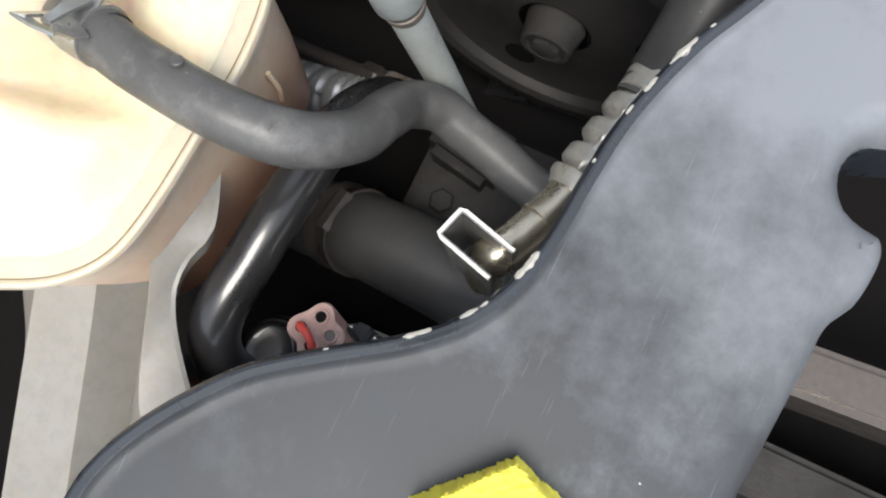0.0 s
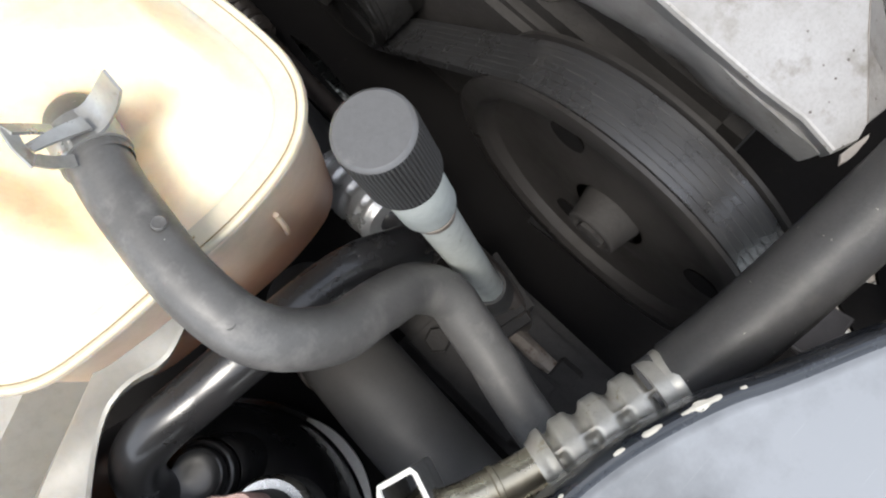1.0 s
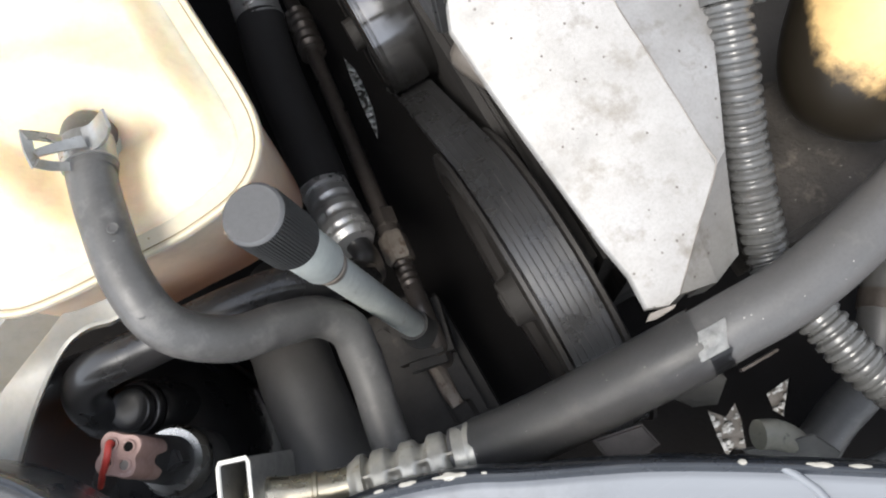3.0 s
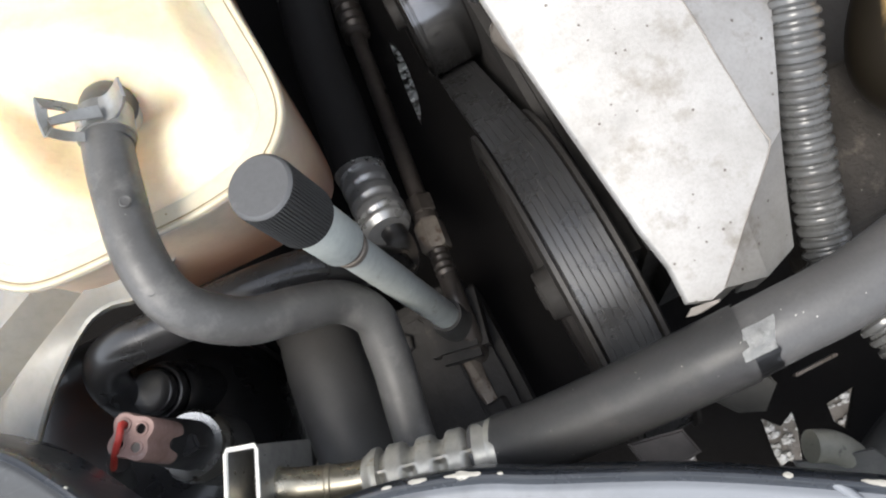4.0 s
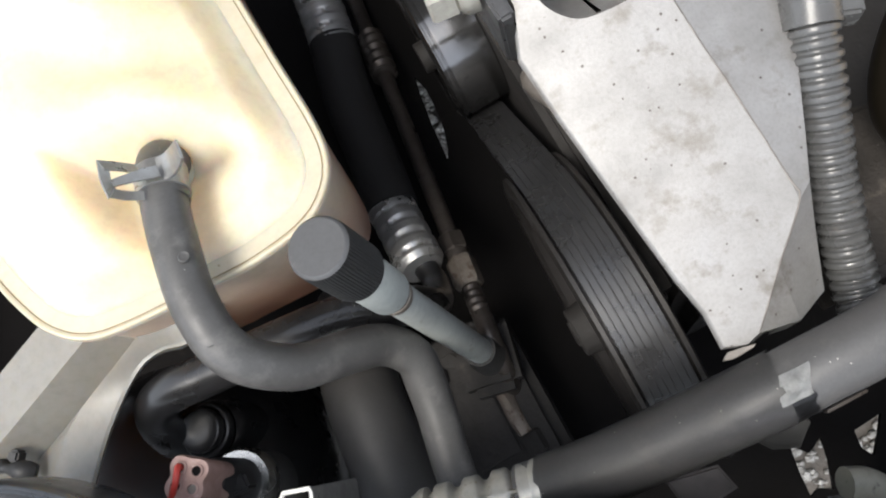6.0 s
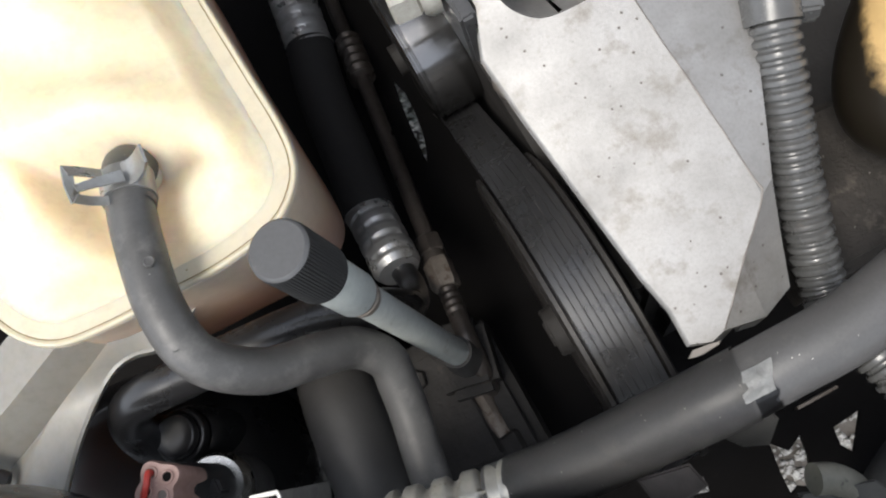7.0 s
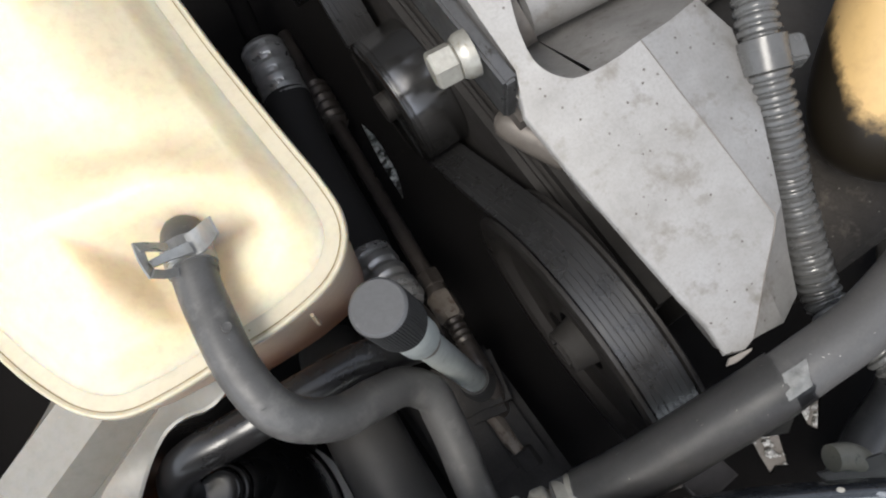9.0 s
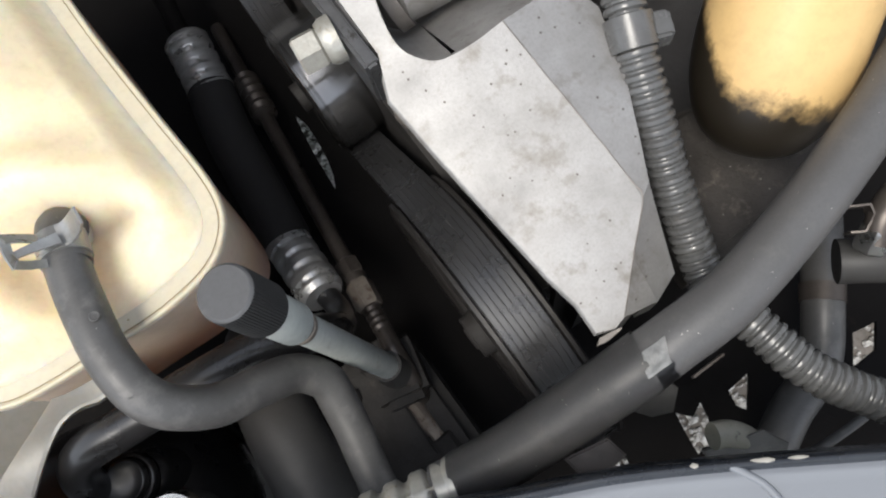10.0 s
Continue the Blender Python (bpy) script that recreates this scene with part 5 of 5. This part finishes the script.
def add_soot(m, start, end, radius):
    """Oil and soot burnt onto the lower end of a painted can, creeping up one side, with a ragged brown fringe."""
    n, l = m.node_tree.nodes, m.node_tree.links
    b = n["Principled BSDF"]
    src = b.inputs["Base Color"].links[0].from_socket
    way = (end - start).normalized()
    side = Vector((0, 0, 1)).cross(way).normalized()
    tc = n.new("ShaderNodeTexCoord")

    def op(kind, a, c=None):
        x = n.new("ShaderNodeMath")
        x.operation = kind
        for sock, v in zip(x.inputs, (a, c)):
            if isinstance(v, (int, float)):
                sock.default_value = v
            elif v is not None:
                l.new(v, sock)
        return x.outputs[0]

    def along(axis, scale):
        sub, dot = n.new("ShaderNodeVectorMath"), n.new("ShaderNodeVectorMath")
        sub.operation, dot.operation = "SUBTRACT", "DOT_PRODUCT"
        l.new(tc.outputs["Object"], sub.inputs[0])
        sub.inputs[1].default_value = start
        l.new(sub.outputs[0], dot.inputs[0])
        dot.inputs[1].default_value = axis * scale
        return dot.outputs["Value"]

    def cloud(scale, weight):
        t = n.new("ShaderNodeTexNoise")
        t.inputs["Scale"].default_value, t.inputs["Detail"].default_value, t.inputs["Roughness"].default_value = scale, 6, 0.65
        l.new(tc.outputs["Object"], t.inputs["Vector"])
        return op("MULTIPLY", op("SUBTRACT", t.outputs[0], 0.5), weight)

    across = op("MAXIMUM", op("SUBTRACT", along(side, 1.0 / radius), 0.40), 0.0)
    level = op("SUBTRACT", along(way, 1.0 / (end - start).length), op("MULTIPLY", op("POWER", across, 2.0), 0.55))
    level = op("ADD", op("ADD", level, cloud(38, 0.16)), cloud(170, 0.10))
    r = n.new("ShaderNodeValToRGB")
    l.new(level, r.inputs[0])
    r.color_ramp.elements[0].position, r.color_ramp.elements[0].color = 0.155, (0, 0, 0, 1)
    r.color_ramp.elements[1].position, r.color_ramp.elements[1].color = 0.225, (1, 1, 1, 1)
    e = r.color_ramp.elements.new(0.19)
    e.color = (0.35, 0.35, 0.35, 1)
    x = n.new("ShaderNodeMix")
    x.data_type = "RGBA"
    l.new(r.outputs[0], x.inputs["Factor"])
    x.inputs["A"].default_value = (0.014, 0.011, 0.007, 1)
    l.new(src, x.inputs["B"])
    l.new(x.outputs["Result"], b.inputs["Base Color"])


add_soot(M["yellow"], F0, F1, 0.033)
part("can", lathe(F0, F1, [(s, filter_radius(s)) for s in [0.34 * (k / 60) ** 1.6 for k in range(61)]] + [(1, 0.0330)], seg=96), "yellow", filt, "yellow painted can", smooth=60)
part("scratch", sweep([F0 + Vector((0.000, 0.0035, 0.038)), F0 + Vector((0.0045, 0.0085, 0.0425)), F0 + Vector((0.0085, 0.014, 0.0465))], 0.0004, seg=6), "tar", filt)

# ---------------------------------------------------------------- lower right corner
low_h = thing("lower_hose", (0.15, -0.11, 0.58), "dark rubber hose in the depth beside the engine", "hose")
part("hose_body", sweep([(0.215, -0.045, 0.60), (0.190, -0.072, 0.605), (0.170, -0.095, 0.605), (0.145, -0.122, 0.60), (0.115, -0.133, 0.598), (0.085, -0.150, 0.59)], 0.0120, seg=24), "rubber", low_h)
part("hose_band", lathe((0.1760, -0.0880, 0.605), (0.1690, -0.0960, 0.605), [(0, 0.0120), (0, 0.0128), (1, 0.0128), (1, 0.0120)], close=False), "pipe", low_h, "dull steel band")
stub = thing("plastic_stub", (0.052, -0.098, 0.72), "pale grey-green plastic pipe stub", "pipe")
part("stub", sweep([(0.046, -0.0985, 0.744), (0.0525, -0.1020, 0.741), (0.058, -0.1090, 0.733), (0.060, -0.115, 0.715)], 0.0055, seg=20), "stub", stub)
lug = thing("hose_bracket", (0.03, -0.09, 0.70), "dark bracket hanging under the large hose", "bracket")
part("tongue", slab([(0.026, -0.070, 0.738), (0.044, -0.066, 0.752), (0.047, -0.076, 0.748), (0.041, -0.083, 0.738), (0.034, -0.080, 0.732)], 0.004), "rubber_dark", lug)
part("plate", slab([(-0.006, -0.072, 0.728), (0.014, -0.076, 0.728), (0.016, -0.086, 0.728), (-0.004, -0.088, 0.728)], 0.003), "pipe", lug)
fitc = thing("hose_fitting", (0.20, -0.07, 0.70), "grey metal fitting with a bright nut", "fitting")
part("elbow", sweep([(0.160, -0.080, 0.720), (0.168, -0.072, 0.726), (0.180, -0.068, 0.726), (0.21, -0.066, 0.72)], 0.0065, seg=18), "pipe", fitc)
part("nut", hexagon((0.157, -0.080, 0.716), (0.164, -0.075, 0.724), 0.0075), "steel", fitc)

part("hose_end", sweep([(0.1500, -0.0770, 0.700), (0.1620, -0.0860, 0.702), (0.1800, -0.0990, 0.702), (0.215, -0.120, 0.70)], 0.0105, seg=24), "rubber_dark", fitc, "dark rubber hose end")
part("clip_loop", sheet([(0.1500, -0.0610, 0.728), (0.1535, -0.0575, 0.730), (0.1650, -0.0650, 0.732), (0.1640, -0.0700, 0.730), (0.1570, -0.0735, 0.727), (0.1520, -0.0700, 0.726)], Vector((0.001, 0.001, -0.009)), 0.0009), "pipe", fitc, "bent steel clip")
strap = thing("steel_strap", (0.068, -0.078, 0.70), "thin bare steel strap under the large hose", "strap")
part("strap", box((0.0600, -0.0787, 0.7150), (0.0770, -0.0775, 0.7200), 0.0003), "pipe", strap)
cable = thing("control_cable", (0.106, -0.140, 0.66), "thin grey control cable in the depth", "cable")
part("cable", sweep([(0.0850, -0.1390, 0.672), (0.0945, -0.1396, 0.680), (0.1187, -0.1408, 0.680), (0.160, -0.142, 0.67)], 0.0022, seg=12), "rubber", cable)
fold = thing("rubber_flap", (0.055, -0.11, 0.72), "folded dark rubber flap tucked behind the cover", "flap")
part("flap", slab([(0.0400, -0.1010, 0.738), (0.0520, -0.1050, 0.743), (0.0630, -0.1075, 0.746), (0.0700, -0.1190, 0.738), (0.0600, -0.1260, 0.730), (0.0420, -0.1180, 0.730)], 0.0025, 0.0008), "rubber", fold)

# bracket and support bars below the cover's front edge
sup = thing("radiator_support", (-0.10, -0.16, 0.62), "dull grey support bar below the front cover", "support")
part("crossbar", box((-0.112, -0.26, 0.700), (-0.094, -0.128, 0.740), 0.003, turn=Matrix.Rotation(radians(4), 4, "Z")), "pipe", sup)
part("post", box((-0.150, -0.262, 0.58), (-0.128, -0.135, 0.690), 0.003), "grime", sup)
part("base", box((-0.26, -0.268, 0.564), (0.02, -0.130, 0.62), 0.004), "shade", sup)
